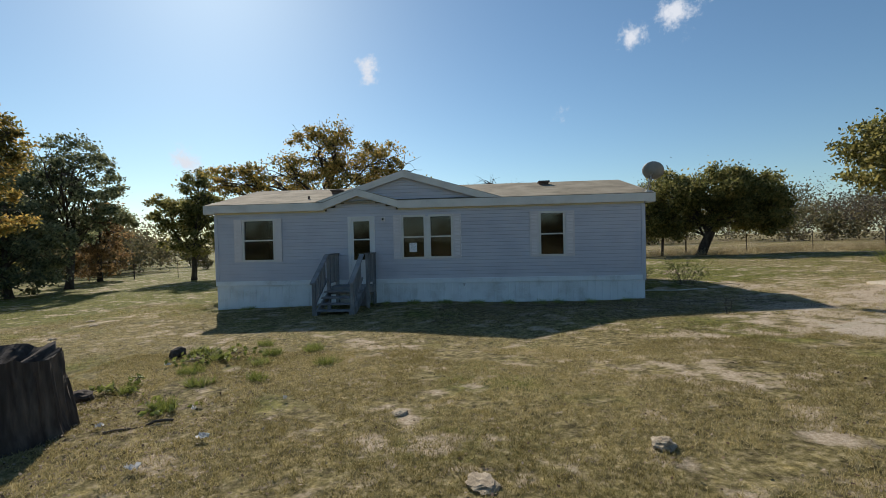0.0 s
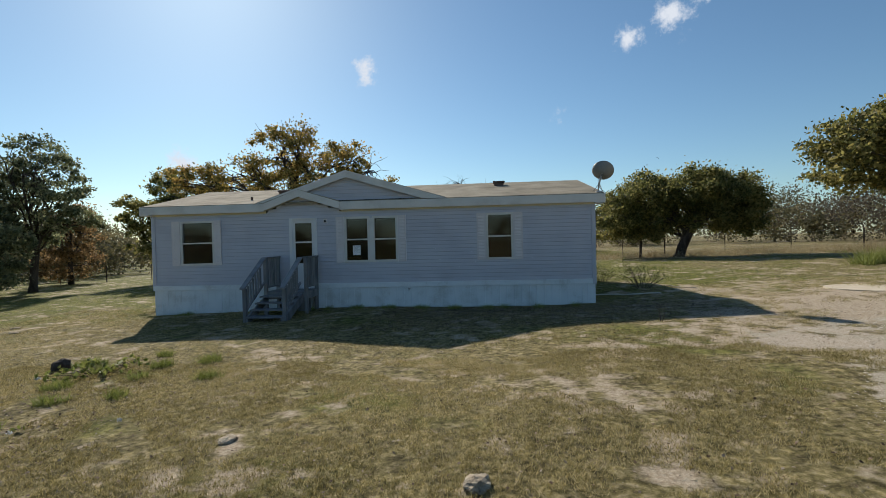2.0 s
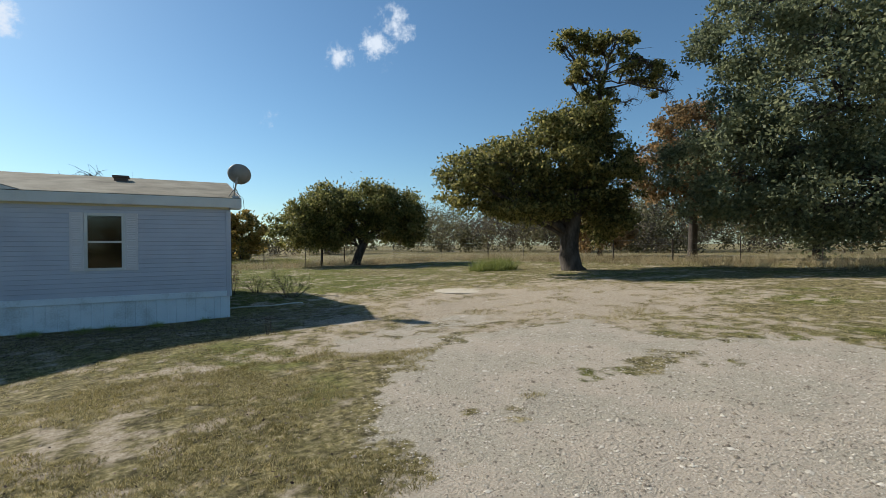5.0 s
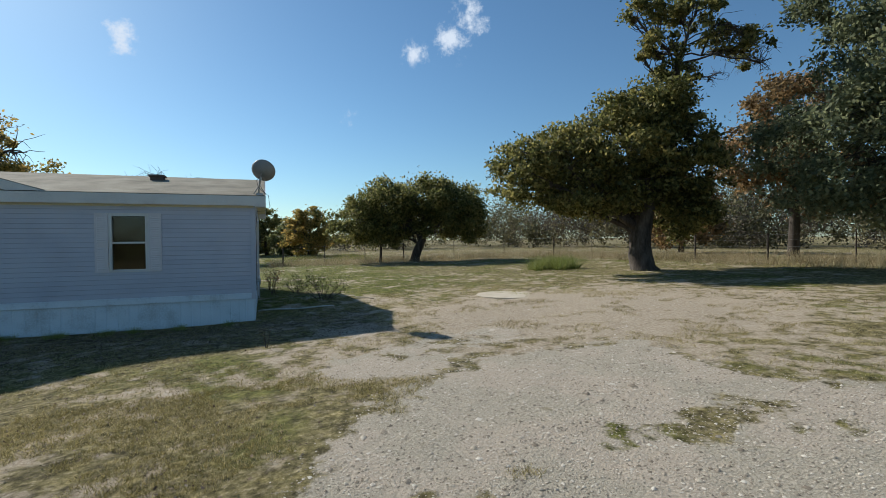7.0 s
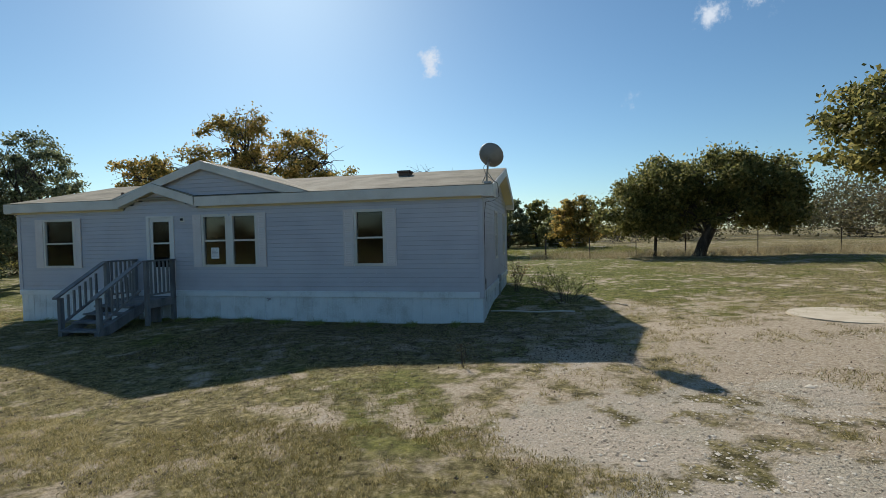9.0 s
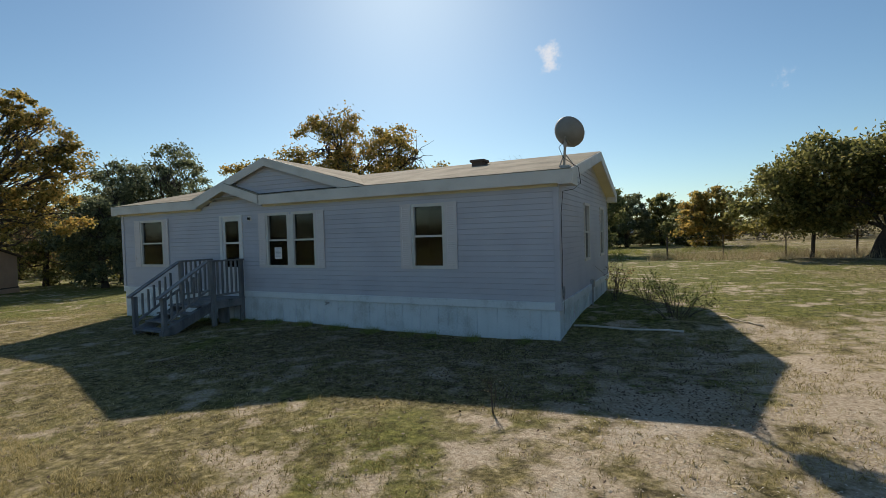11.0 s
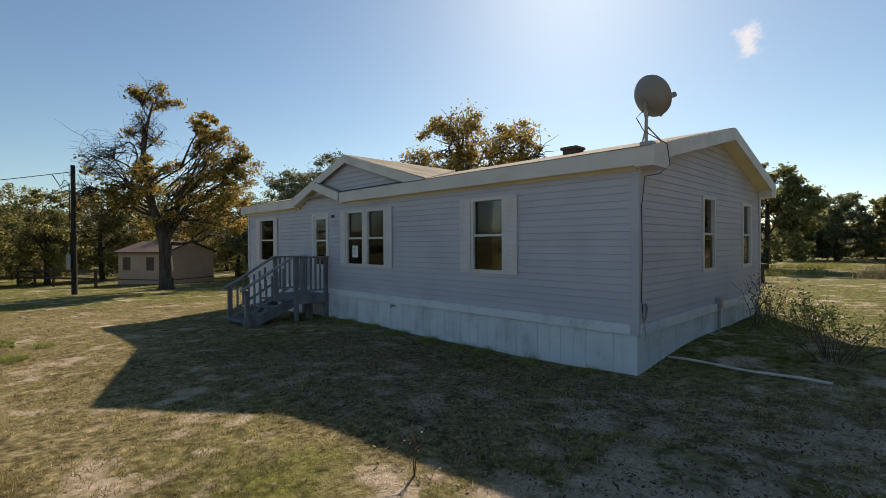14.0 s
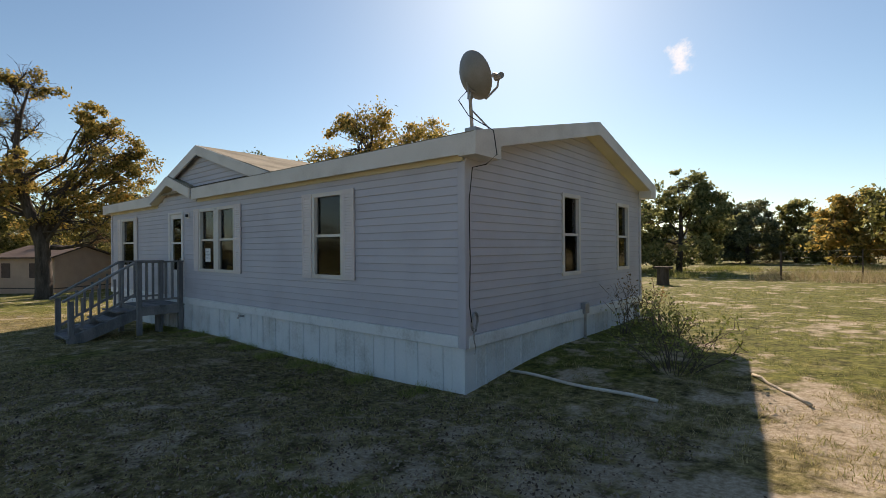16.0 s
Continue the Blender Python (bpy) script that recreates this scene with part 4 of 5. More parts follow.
# the round live oak at the fence
tree("live_oak_tree", (17.2, 33.2), [(0, 0, 0, 0.36), (0.2, 0, 0.7, 0.30), (0.6, 0, 1.6, 0.26), (0.8, 0, 2.8, 0.18)],
     [((-3.9, 0, 2.8), (1.8, 2.0, 1.5), 6, 12, 0.5), ((-1.9, 0.2, 3.9), (2.1, 2.3, 1.6), 8, 18, 0.7), ((0.8, 0, 4.3), (2.3, 2.4, 1.4), 8, 20, 0.9), ((2.9, 0, 3.6), (1.8, 2.1, 1.7), 8, 17, 0.8), ((3.8, 0, 2.6), (1.0, 1.4, 1.4), 5, 7, 0.7), ((2.2, 0, 2.5), (2.0, 1.8, 1.0), 5, 9, 0.5), ((-1.6, 0, 2.5), (1.9, 1.8, 0.9), 5, 8, 0.5)],
     LEAF_LIVE, 0.095, 12, "round bushy live oak with a leaning trunk by the fence", gaps=-0.28, facing=-20)
tree("young_oak_tree", (15.2, 34.4), [(0, 0, 0, 0.10), (0.05, 0, 1.2, 0.08), (0.1, 0, 2.4, 0.05)], [((-0.6, 0, 2.4), (1.5, 1.4, 1.1), 6, 8, 0.8), ((0.6, 0, 1.9), (1.2, 1.2, 0.9), 4, 5, 0.6)], LEAF_HAZE, 0.09, 30, "slim young yellow-green oak by the fence")
tree("elm_tree", (31.2, 8.2), [(0, 0, 0, 0.5), (0.1, 0, 2.0, 0.42), (-0.2, 0.3, 5.0, 0.32), (-0.3, 0.4, 9.0, 0.2), (-0.3, 0.4, 12.0, 0.1)],
     [((-3.2, 3.0, 6.5), (3.6, 3.6, 3.2), 10, 34, 0.5), ((-5.2, 5.0, 4.0), (2.4, 2.6, 2.4), 8, 20, 0.3), ((0.5, 0.2, 7.0), (4.6, 4.6, 4.8), 10, 34, 0.5), ((-1.6, 1.6, 11.0), (4.0, 4.0, 2.8), 8, 24, 0.8), ((-2.5, 2.0, 2.8), (3.4, 3.4, 1.7), 8, 22, 0.3), ((-4.6, 4.6, 9.3), (2.0, 2.0, 1.6), 6, 12, 0.7), ((3.0, -3.0, 4.5), (3.5, 3.5, 3.5), 6, 14, 0.4)],
     LEAF_GREY, 0.085, 13, "tall grey-green elm with foliage hanging low", gaps=-0.15)
tree("autumn_tree", (33.5, 19.5), [(0, 0, 0, 0.3), (0.1, 0, 2.0, 0.24), (0.1, 0.2, 5.0, 0.16), (0, 0, 7.5, 0.08)],
     [((0.2, 0, 7.4), (2.6, 2.6, 2.0), 9, 14, 0.6), ((-1.2, 0.8, 5.4), (2.6, 2.6, 1.8), 7, 13, 0.4), ((1.4, -0.6, 4.0), (2.6, 2.6, 1.8), 6, 11, 0.4)],
     LEAF_RUST, 0.11, 14, "russet autumn tree behind the fence", gaps=-0.05)
tree("oak_tree", (-4.0, 24.2), [(0, 0, 0, 0.3), (0.1, 0, 1.5, 0.26), (-0.2, 0, 3.4, 0.18), (-0.4, 0, 5.8, 0.09)],
     [((-0.6, 0, 6.5), (1.5, 1.4, 1.3), 10, 9.0, 0.85), ((2.1, 0.2, 5.9), (1.4, 1.3, 1.1), 9, 7.0, 0.75), ((-2.9, 0, 5.0), (1.7, 1.5, 1.0), 9, 7.0, 0.6), ((-4.9, 0.2, 5.0), (1.2, 1.2, 0.9), 7, 4.0, 0.55), ((0.2, 0, 4.7), (2.5, 2.0, 0.9), 9, 9.0, 0.65), ((3.6, 0, 5.0), (1.0, 1.0, 0.9), 6, 2.4, 0.7)],
     LEAF_GOLD, 0.07, 15, "half-bare autumn oak rising behind the house", gaps=0.0, facing=18)
tree("bare_tree", (4.0, 26.0), [(0, 0, 0, 0.10), (0.05, 0, 2.0, 0.08), (0, 0, 3.6, 0.05)], [((0, 0, 4.1), (1.3, 1.2, 0.9), 7, 0.3, 0.8)], LEAF_GREY, 0.05, 16, "slender nearly bare tree behind the house")
tree("oak_tree", (-17.6, 15.7), [(0, 0, 0, 0.40), (0.0, 0, 1.2, 0.33), (-0.1, 0.1, 2.6, 0.30), (-0.6, -0.2, 4.6, 0.20), (-0.9, -0.4, 6.8, 0.13), (-0.7, -0.3, 8.6, 0.08), (-0.5, 0.0, 10.0, 0.03)],
     [((2.0, 0.6, 5.2), (1.6, 1.7, 1.3), 8, 6.0, 0.36), ((2.6, 0.6, 7.4), (1.3, 1.4, 1.0), 7, 4.4, 0.36), ((2.2, 0.4, 8.7), (0.9, 0.9, 0.8), 3, 2.6, 0.52), ((3.6, 0.8, 6.3), (0.9, 1.0, 1.2), 6, 3.2, 0.36), ((3.0, 0.6, 4.0), (1.1, 1.2, 1.3), 6, 4.0, 0.36), ((-0.2, 0, 6.0), (1.3, 1.3, 1.2), 7, 3.6, 0.5), ((-1.6, -0.4, 5.0), (1.2, 1.2, 0.8), 7, 3.0, 0.5),
      ((-0.5, 0, 10.0), (1.1, 1.1, 0.7), 7, 1.9, 0.88), ((-0.9, 0, 8.3), (1.4, 1.2, 1.0), 8, 0.4, 0.7), ((-2.6, -0.6, 6.6), (1.5, 1.4, 1.1), 9, 0.2, 0.55), ((-3.2, -0.8, 4.4), (1.5, 1.4, 1.0), 7, 0.8, 0.45), ((0.4, 0, 3.4), (1.8, 1.6, 0.9), 6, 2.2, 0.4)],
     LEAF_GOLD, 0.085, 17, "tall old oak with golden autumn leaves and bare twigs", gaps=0.0, facing=52)
for i, (x, y, k) in enumerate(((-22.0, 28.0, 1.0), (-24.5, 26.0, 0.9))):
    tree("willow_tree", (x, y), [(0, 0, 0, 0.24 * k), (0.2, 0, 2.0 * k, 0.20 * k), (0.5, 0.2, 5.0 * k, 0.12)],
         [((0.2, 0, 7.9 * k), (1.8, 1.8, 1.7), 8, 6, 0.8), ((2.2, -0.4, 6.4 * k), (1.6, 1.6, 1.6), 8, 6, 0.6), ((-1.8, 0.3, 6.0 * k), (1.7, 1.6, 1.6), 7, 6, 0.6), ((2.4, 0, 4.2 * k), (1.5, 1.5, 1.0), 6, 4, 0.5), ((-0.8, 0, 3.8 * k), (2.0, 1.8, 1.2), 6, 5, 0.4)],
         LEAF_GREY, 0.095, 18 + 7 * i, "feathery grey-green tree with several stems", gaps=0.02)
tree("oak_tree", (-16.1, 31.3), [(0, 0, 0, 0.2), (0.1, 0, 1.5, 0.17), (0.2, 0.2, 4.0, 0.10)],
     [((0.6, 0, 6.3), (1.3, 1.3, 1.0), 6, 4, 0.8), ((1.2, 0, 4.6), (1.9, 1.8, 1.3), 7, 8, 0.7), ((-0.6, 0, 4.4), (1.7, 1.7, 1.2), 6, 7, 0.6), ((-2.2, 0, 4.9), (0.9, 0.9, 0.8), 5, 2.2, 0.5), ((0.4, 0, 2.7), (2.2, 2.0, 1.0), 5, 7, 0.5)],
     LEAF_LIVE, 0.095, 19, "dark small oak on the meadow", gaps=-0.05)
MEADOW_TREES = ((3.2, 43.0, 6.8, LEAF_HAZE, "tall green tree beyond the house"), (-1.5, 47.0, 6.4, LEAF_LIVE, "dark green tree at the meadow's edge"), (4.6, 61.0, 6.2, LEAF_GREY, "grey-green tree at the meadow's edge"), (8.0, 63.0, 5.8, LEAF_LIVE, "dark green tree at the meadow's edge"),
                (1.6, 62.0, 5.8, LEAF_LIVE, "dark green tree at the meadow's edge"), (11.8, 50.0, 5.2, LEAF_GOLD, "yellow autumn tree at the meadow's edge"), (10.4, 56.0, 4.2, LEAF_HAZE, "yellow-green tree at the meadow's edge"), (-30.0, 24.0, 7.5, LEAF_LIVE, "dark oak beside the tan shed"), (-33.0, 12.0, 7.0, LEAF_LIVE, "dark oak beyond the yard"),
                (-31.0, 6.5, 7.0, LEAF_LIVE, "dark oak beyond the yard"), (-26.0, 35.0, 6.5, LEAF_RUST, "brown-leaved tree beyond the yard"), (35.0, 28.0, 7.0, LEAF_RUST, "brown-leaved tree behind the fence"), (38.0, 15.0, 9.0, LEAF_GREY, "grey-green tree behind the fence"),
                (-36.0, 19.0, 8.5, LEAF_OAK, "dark oak behind the tan shed"), (-20.0, 22.5, 5.5, LEAF_GREY, "grey-green young tree on the meadow"), (-39.0, 9.0, 8.0, LEAF_LIVE, "dark oak beyond the yard"), (-37.0, 2.0, 8.0, LEAF_OAK, "dark oak beyond the yard"),
                (-41.0, 27.0, 8.5, LEAF_RUST, "brown-leaved tree beyond the yard"), (-32.0, 31.0, 7.0, LEAF_OAK, "dark oak behind the tan shed"), (-27.0, 26.0, 7.0, LEAF_OAK, "dark oak behind the tan shed"), (-35.0, 15.5, 7.5, LEAF_LIVE, "dark oak behind the tan shed"))
for i, (x, y, h, mat, lab) in enumerate(MEADOW_TREES):
    a = random.uniform(-0.06, 0.06) * h
    tree("meadow_tree", (x, y), [(0, 0, 0, 0.2), (0.15, 0, h * 0.3, 0.16), (0.1, 0.1, h * 0.6, 0.09)],
         [((a, 0, h * 0.76), (h * 0.26, h * 0.26, h * 0.22), 5, 5, 0.8), ((h * 0.24, 0, h * 0.55), (h * 0.24, h * 0.26, h * 0.22), 4, 5, 0.5), ((-h * 0.24, a, h * 0.5), (h * 0.26, h * 0.28, h * 0.24), 4, 5, 0.5), ((0, 0, h * 0.25), (h * 0.44, h * 0.36, h * 0.20), 4, 6, 0.4)],
         mat, 0.13 if x > -10 else 0.095, 40 + i, lab, group="trees round the meadow", gaps=-0.15, facing=i * 67)


def far_woods():
    """The wood's edge all round, as one mass of foliage clumps."""
    rng = np.random.default_rng(5)
    kept = {0: [], 1: []}
    for i in range(640):
        a = (rng.uniform(math.radians(15), math.radians(110)), rng.uniform(math.radians(258), math.radians(316)), rng.uniform(0, math.tau), rng.uniform(0, math.tau))[i % 4]
        d = rng.uniform(48, 90)
        x, y = 4 + math.sin(a) * d, 12 + math.cos(a) * d
        deg = math.degrees(a) % 360
        h = rng.uniform(4.0, 7.5) * d / 62
        if deg > 318 or deg < 14:
            h *= 0.55
        if 20 < deg < 100 or 255 < deg < 312:
            h *= 1.2
        z = ground_z(x, y)
        c = rng.normal(0, 1, (9, 3)) * np.array([0.34, 0.34, 0.20]) * h + np.array([x, y, z + h * 0.46])
        c[:, 2] = np.maximum(c[:, 2], z + 0.4)
        brushy = rng.random() < 0.45 and 15 < deg < 110
        kept[int(brushy)].append(spray(rng, 760 if brushy else 600, c, h * 0.085, 0.125 if brushy else 0.19)[0])
    for key, name, mat, label in ((0, "far_woods", WOODS, "olive and brown wood edge round the meadows"), (1, "far_brush", BRUSH, "grey leafless brush behind the fence")):
        v = np.concatenate(kept[key])
        tagged(new(name, quads(name, v, np.arange(len(v)).reshape(-1, 4), mat)), label, "woods", kind="stuff")


far_woods()


def bush(name, x, y, h, w, stems, leaves, mat, seed, label, size=0.03):
    rng = np.random.default_rng(seed)
    z = ground_z(x, y)
    root = thing(name, (x, y, z), label, "bush")
    b, ends = bmesh.new(), []
    for _ in range(stems):
        a, r = rng.uniform(0, math.tau), w * math.sqrt(rng.uniform(0.02, 1))
        top = Vector((x + math.cos(a) * r, y + math.sin(a) * r, z + h * rng.uniform(0.55, 1.05) * (1.05 - 0.4 * r / w)))
        foot = Vector((x + math.cos(a) * r * 0.25, y + math.sin(a) * r * 0.25, z - 0.02))
        path = limb_path(rng, foot, top, 0.08, 4)
        tube(b, path, [0.006, 0.005, 0.004, 0.003, 0.002], 4)
        for k in range(3):
            s = path[2 + k % 3]
            e = s + (Vector(rng.normal(0, 1, 3)) * 0.12 + Vector((0, 0, 0.08))) * min(1.0, h)
            tube(b, [s, e], [0.004, 0.002], 3)
            ends += [tuple(s), tuple(e), tuple(s.lerp(e, 0.5))]
    part("stem_tangle", b, TWIG, root)
    v, f = spray(rng, leaves, ends, 0.05 * min(1.0, h * 1.4), size)
    part("foliage", quads("foliage", v, f, mat), mat, root)


bush("bush", 9.50, 16.7, 0.85, 0.75, 30, 650, LEAF_WEED, 1, "sparse twiggy green bush beside the house end", 0.024)
bush("bush", 8.9, 19.0, 0.6, 0.6, 26, 300, LEAF_WEED, 2, "straggly weeds along the house end", 0.028)
bush("weed", 8.15, 18.9, 1.0, 0.25, 10, 160, LEAF_RUST, 3, "tall dry weed stalks against the skirting", 0.025)
bush("weed", 8.1, 20.3, 0.9, 0.35, 12, 180, LEAF_RUST, 4, "tall dry weed stalks against the skirting", 0.025)
bush("weed", 7.95, 10.95, 0.50, 0.04, 3, 8, DRY, 6, "single dry weed stalk on the lawn", 0.015)
bush("weed", -1.2, 8.55, 0.14, 0.75, 26, 230, LEAF_WEED, 7, "low bright green weed patch", 0.045)
bush("weed", -1.4, 6.85, 0.10, 0.5, 16, 120, LEAF_WEED, 8, "low bright green weed patch", 0.04)
bush("weed", -0.4, 6.15, 0.08, 0.4, 12, 90, LEAF_WEED, 9, "low bright green weed patch", 0.04)

# ---- loose things on the ground ----
def rock(x, y, r, h, seed, label, mat=ROCK, name="rock"):
    b = bmesh.new()
    bmesh.ops.create_icosphere(b, subdivisions=3, radius=1.0)
    for v in b.verts:
        k = 1 + 0.28 * noise.noise(v.co * 1.6 + Vector((seed, 0, 0))) + 0.12 * noise.noise(v.co * 5 + Vector((0, seed, 0)))
        if name == "mound":
            k += 0.25 * noise.noise(v.co * 3.1 + Vector((seed, 4, 0))) + 0.12 * noise.noise(v.co * 9)
        v.co = Vector((v.co.x * r * k, v.co.y * r * k * 0.8, v.co.z * h * k))
    ob = tagged(new(name, mesh_of(name, b, mat)), label, name.replace("_", " "))
    ob.location = (x, y, ground_z(x, y) + h * 0.35)
    ob.rotation_euler.z = seed
    return ob


rock(4.56, 5.02, 0.11, 0.05, 1.3, "pale crumbling sandy mound in the grass", SAND, name="mound")
rock(3.13, 4.48, 0.14, 0.035, 2.1, "flat crumbling sandy mound in the grass", SAND, name="mound")
rock(-1.76, 6.5, 0.17, 0.09, 3.3, "dark clod beside the stump", STUMP)
rock(-2.0, 8.75, 0.14, 0.12, 4.4, "dark clod in the weed patch", STUMP)
for i, (x, y) in enumerate(((-6.3, 10.8), (-7.4, 9.6), (-6.9, 12.6), (-8.2, 11.2), (-9.0, 10.2), (-7.7, 13.4), (2.3, 5.9))):
    rock(x, y, 0.10, 0.03, 5 + i, "small pale stone half sunk in the lawn", SAND)


def scrap(x, y, w, d, seed, label):
    rng = np.random.default_rng(seed)
    b = bmesh.new()
    n = 5
    z = ground_z(x, y) + 0.01
    g = [[b.verts.new((x + (i / n - 0.5) * w, y + (j / n - 0.5) * d, z + 0.05 * rng.random() + 0.02)) for j in range(n + 1)] for i in range(n + 1)]
    for i in range(n):
        for j in range(n):
            b.faces.new((g[i][j], g[i + 1][j], g[i + 1][j + 1], g[i][j + 1]))
    bmesh.ops.solidify(b, geom=list(b.faces), thickness=0.003)
    tagged(new("paper_scrap", mesh_of("paper_scrap", b, PAPER)), label, "litter", "litter on the lawn")


for i, (x, y, w, d) in enumerate(((0.70, 4.80, 0.15, 0.10), (0.51, 4.17, 0.14, 0.08), (-0.58, 5.11, 0.10, 0.06), (-1.02, 4.72, 0.20, 0.22), (-1.6, 7.6, 0.12, 0.06), (0.4, 3.6, 0.10, 0.08), (0.1, 5.6, 0.06, 0.05), (1.0, 5.9, 0.05, 0.04))):
    scrap(x - 0.1, y + 0.45, w * 0.75, d * 0.75, i, "crumpled white litter on the grass")
rng = np.random.default_rng(21)


def stick(name, a, b_, r, mat, label, category="stick"):
    b = bmesh.new()
    p = [Vector((*a, ground_z(*a) + r)), Vector((*b_, ground_z(*b_) + r))]
    pts = [p[0].lerp(p[1], t) + Vector((0, 0, 0.012 * math.sin(9 * t))) + Vector(rng.normal(0, 1, 3)) * (0 if mat is PVC else 0.012) for t in np.linspace(0, 1, 8)]
    tube(b, pts, r, 8)
    tagged(new(name, mesh_of(name, b, mat, True)), label, category)


stick("plastic_pipe", (7.76, 15.88), (9.63, 15.55), 0.018, PVC, "long white plastic pipe lying on the ground", "pipe")
stick("fallen_branch", (10.25, 16.9), (10.8, 16.05), 0.016, PALE, "bleached fallen branch on the ground")
stick("fallen_branch", (-0.55, 5.45), (-0.05, 5.8), 0.015, BARK, "thin dark fallen stick in the grass")

# old stump
bm = bmesh.new()
cx, cy, rr, hh = -1.62, 5.35, 0.60, 0.80
base = ground_z(cx, cy) - 0.1
levels, sides = 14, 72
rows = []
for i in range(levels + 1):
    t = i / levels
    row = []
    for k in range(sides):
        a = k * math.tau / sides
        groove = 0.02 * noise.noise((math.cos(a) * 30, math.sin(a) * 30, t * 5)) + 0.05 * noise.noise((math.cos(a) * 6, math.sin(a) * 6, t * 0.6)) + 0.03 * noise.noise((math.cos(a) * 17, math.sin(a) * 17, t * 1.2))
        r = rr * (1.08 - 0.16 * t + 0.12 * (1 - t) ** 6) + groove
        top = hh * (1 + 0.10 * noise.noise((math.cos(a) * 2.5, math.sin(a) * 2.5, 9)) + 0.06 * noise.noise((math.cos(a) * 9, math.sin(a) * 9, 3)))
        row.append(bm.verts.new((cx + math.cos(a) * r, cy + math.sin(a) * r, base + t * (top + 0.1))))
    rows.append(row)
inner = [bm.verts.new((cx + (v.co.x - cx) * 0.72, cy + (v.co.y - cy) * 0.72, v.co.z - 0.10 + 0.05 * noise.noise(v.co * 6))) for v in rows[-1]]
core = bm.verts.new((cx, cy, base + hh - 0.12))
for a, b in zip(rows, rows[1:]):
    for k in range(sides):
        bm.faces.new((a[k], a[(k + 1) % sides], b[(k + 1) % sides], b[k]))
for k in range(sides):
    j = (k + 1) % sides
    bm.faces.new((rows[-1][k], rows[-1][j], inner[j], inner[k]))
    bm.faces.new((inner[k], inner[j], core))
tagged(new("tree_stump", mesh_of("tree_stump", bm, STUMP)), "big old dark tree stump with deep grooves", "stump")

# concrete pad, meadow stump
bm = bmesh.new()
prof = [(14.30 + (0.98 + 0.06 * noise.noise((k, 1, 2))) * math.cos(k * math.tau / 40), 14.45 + (0.85 + 0.05 * noise.noise((k, 5, 2))) * math.sin(k * math.tau / 40), ground_z(14.05, 14.5) - 0.1) for k in range(40)]
prism(bm, prof, (0, 0, 0.115))
tagged(new("concrete_pad", mesh_of("concrete_pad", bm, PALE)), "round pale concrete pad flush with the ground", "pad")
sx, sy = 5.4, 31.4
low = thing("meadow_stump", (sx, sy, ground_z(sx, sy)), "short dark stump with a flat plank on it", "stump")
bm = bmesh.new()
tube(bm, [(sx, sy, ground_z(sx, sy) - 0.1), (sx, sy, ground_z(sx, sy) + 0.65)], [0.26, 0.22], 12)
part("post", bm, BARK, low)
boxed("plank", (sx - 0.33, sx + 0.33, sy - 0.2, sy + 0.2, ground_z(sx, sy) + 0.65, ground_z(sx, sy) + 0.75), BARK, low)

# ---- utility pole ----
px_, py_ = -17.9, 11.9
pole = thing("utility_pole", (px_, py_, ground_z(px_, py_)), "dark creosoted wooden utility pole on the lawn", "utility pole")
pz = ground_z(px_, py_)
bm = bmesh.new()
tube(bm, [(px_, py_, pz - 0.3), (px_, py_, pz + 3.0), (px_ + 0.02, py_, pz + 6.1)], [0.125, 0.11, 0.09], 12)
part("shaft", bm, CREOSOTE, pole)
boxed("meter_box", (px_ - 0.16, px_ + 0.16, py_ - 0.30, py_ - 0.14, pz + 1.2, pz + 1.9), STEEL, pole, "", 0.02)
bm = bmesh.new()
tube(bm, [(px_ + 0.02, py_ - 0.14, pz + 1.9), (px_ + 0.02, py_ - 0.15, pz + 5.2), (px_ - 0.1, py_ - 0.3, pz + 5.4), (px_ - 0.3, py_ - 0.45, pz + 5.1), (px_ - 0.6, py_ - 0.7, pz + 5.65)], 0.02, 6)
part("conduit", bm, BLACK, pole)
bm = bmesh.new()
a, b = Vector((px_, py_, pz + 5.8)), Vector((-46, -9, 6.6))
tube(bm, [a.lerp(b, t / 12) - Vector((0, 0, 1.2 * math.sin(math.pi * t / 12))) for t in range(13)], 0.018, 5)
tagged(new("power_line", mesh_of("power_line", bm, BLACK)), "sagging black power line from the pole", "cable")

# ---- tan shed ----
shed = thing("shed", (-25.8, 17.8, ground_z(-25.8, 17.8)), "tan panelled outbuilding with brown trim and low roof", "shed")
M = pose(-25.8, 17.8, ground_z(-25.8, 17.8), 0, 0, 30) @ Matrix.Scale(0.84, 4)


def shed_part(name, dims, mat, label=""):
    b = bmesh.new()
    box(b, *dims)
    b.transform(M)
    return part(name, b, mat, shed, label)


shed_part("wall", (-2.4, 2.4, -2.3, 2.3, 0.1, 2.5), SHED)
shed_part("base_board", (-2.43, 2.43, -2.33, 2.33, -0.1, 0.42), SHED_TRIM)
shed_part("base_board", (-2.44, 2.44, -2.34, 2.34, -0.15, 0.34), SHED)
bm = bmesh.new()
prism(bm, [(-2.4, -2.3, 2.5), (-2.4, 2.3, 2.5), (-2.4, 0, 3.2)], (4.8, 0, 0))
bm.transform(M)
part("gable", bm, SHED, shed)
for s in (-1, 1):
    bm = bmesh.new()
    prism(bm, [(-2.55, s * 2.65, 2.42), (2.55, s * 2.65, 2.42), (2.55, 0, 3.25), (-2.55, 0, 3.25)], (0, 0, 0.1))
    bm.transform(M)
    part("roof", bm, SHED_TRIM, shed)
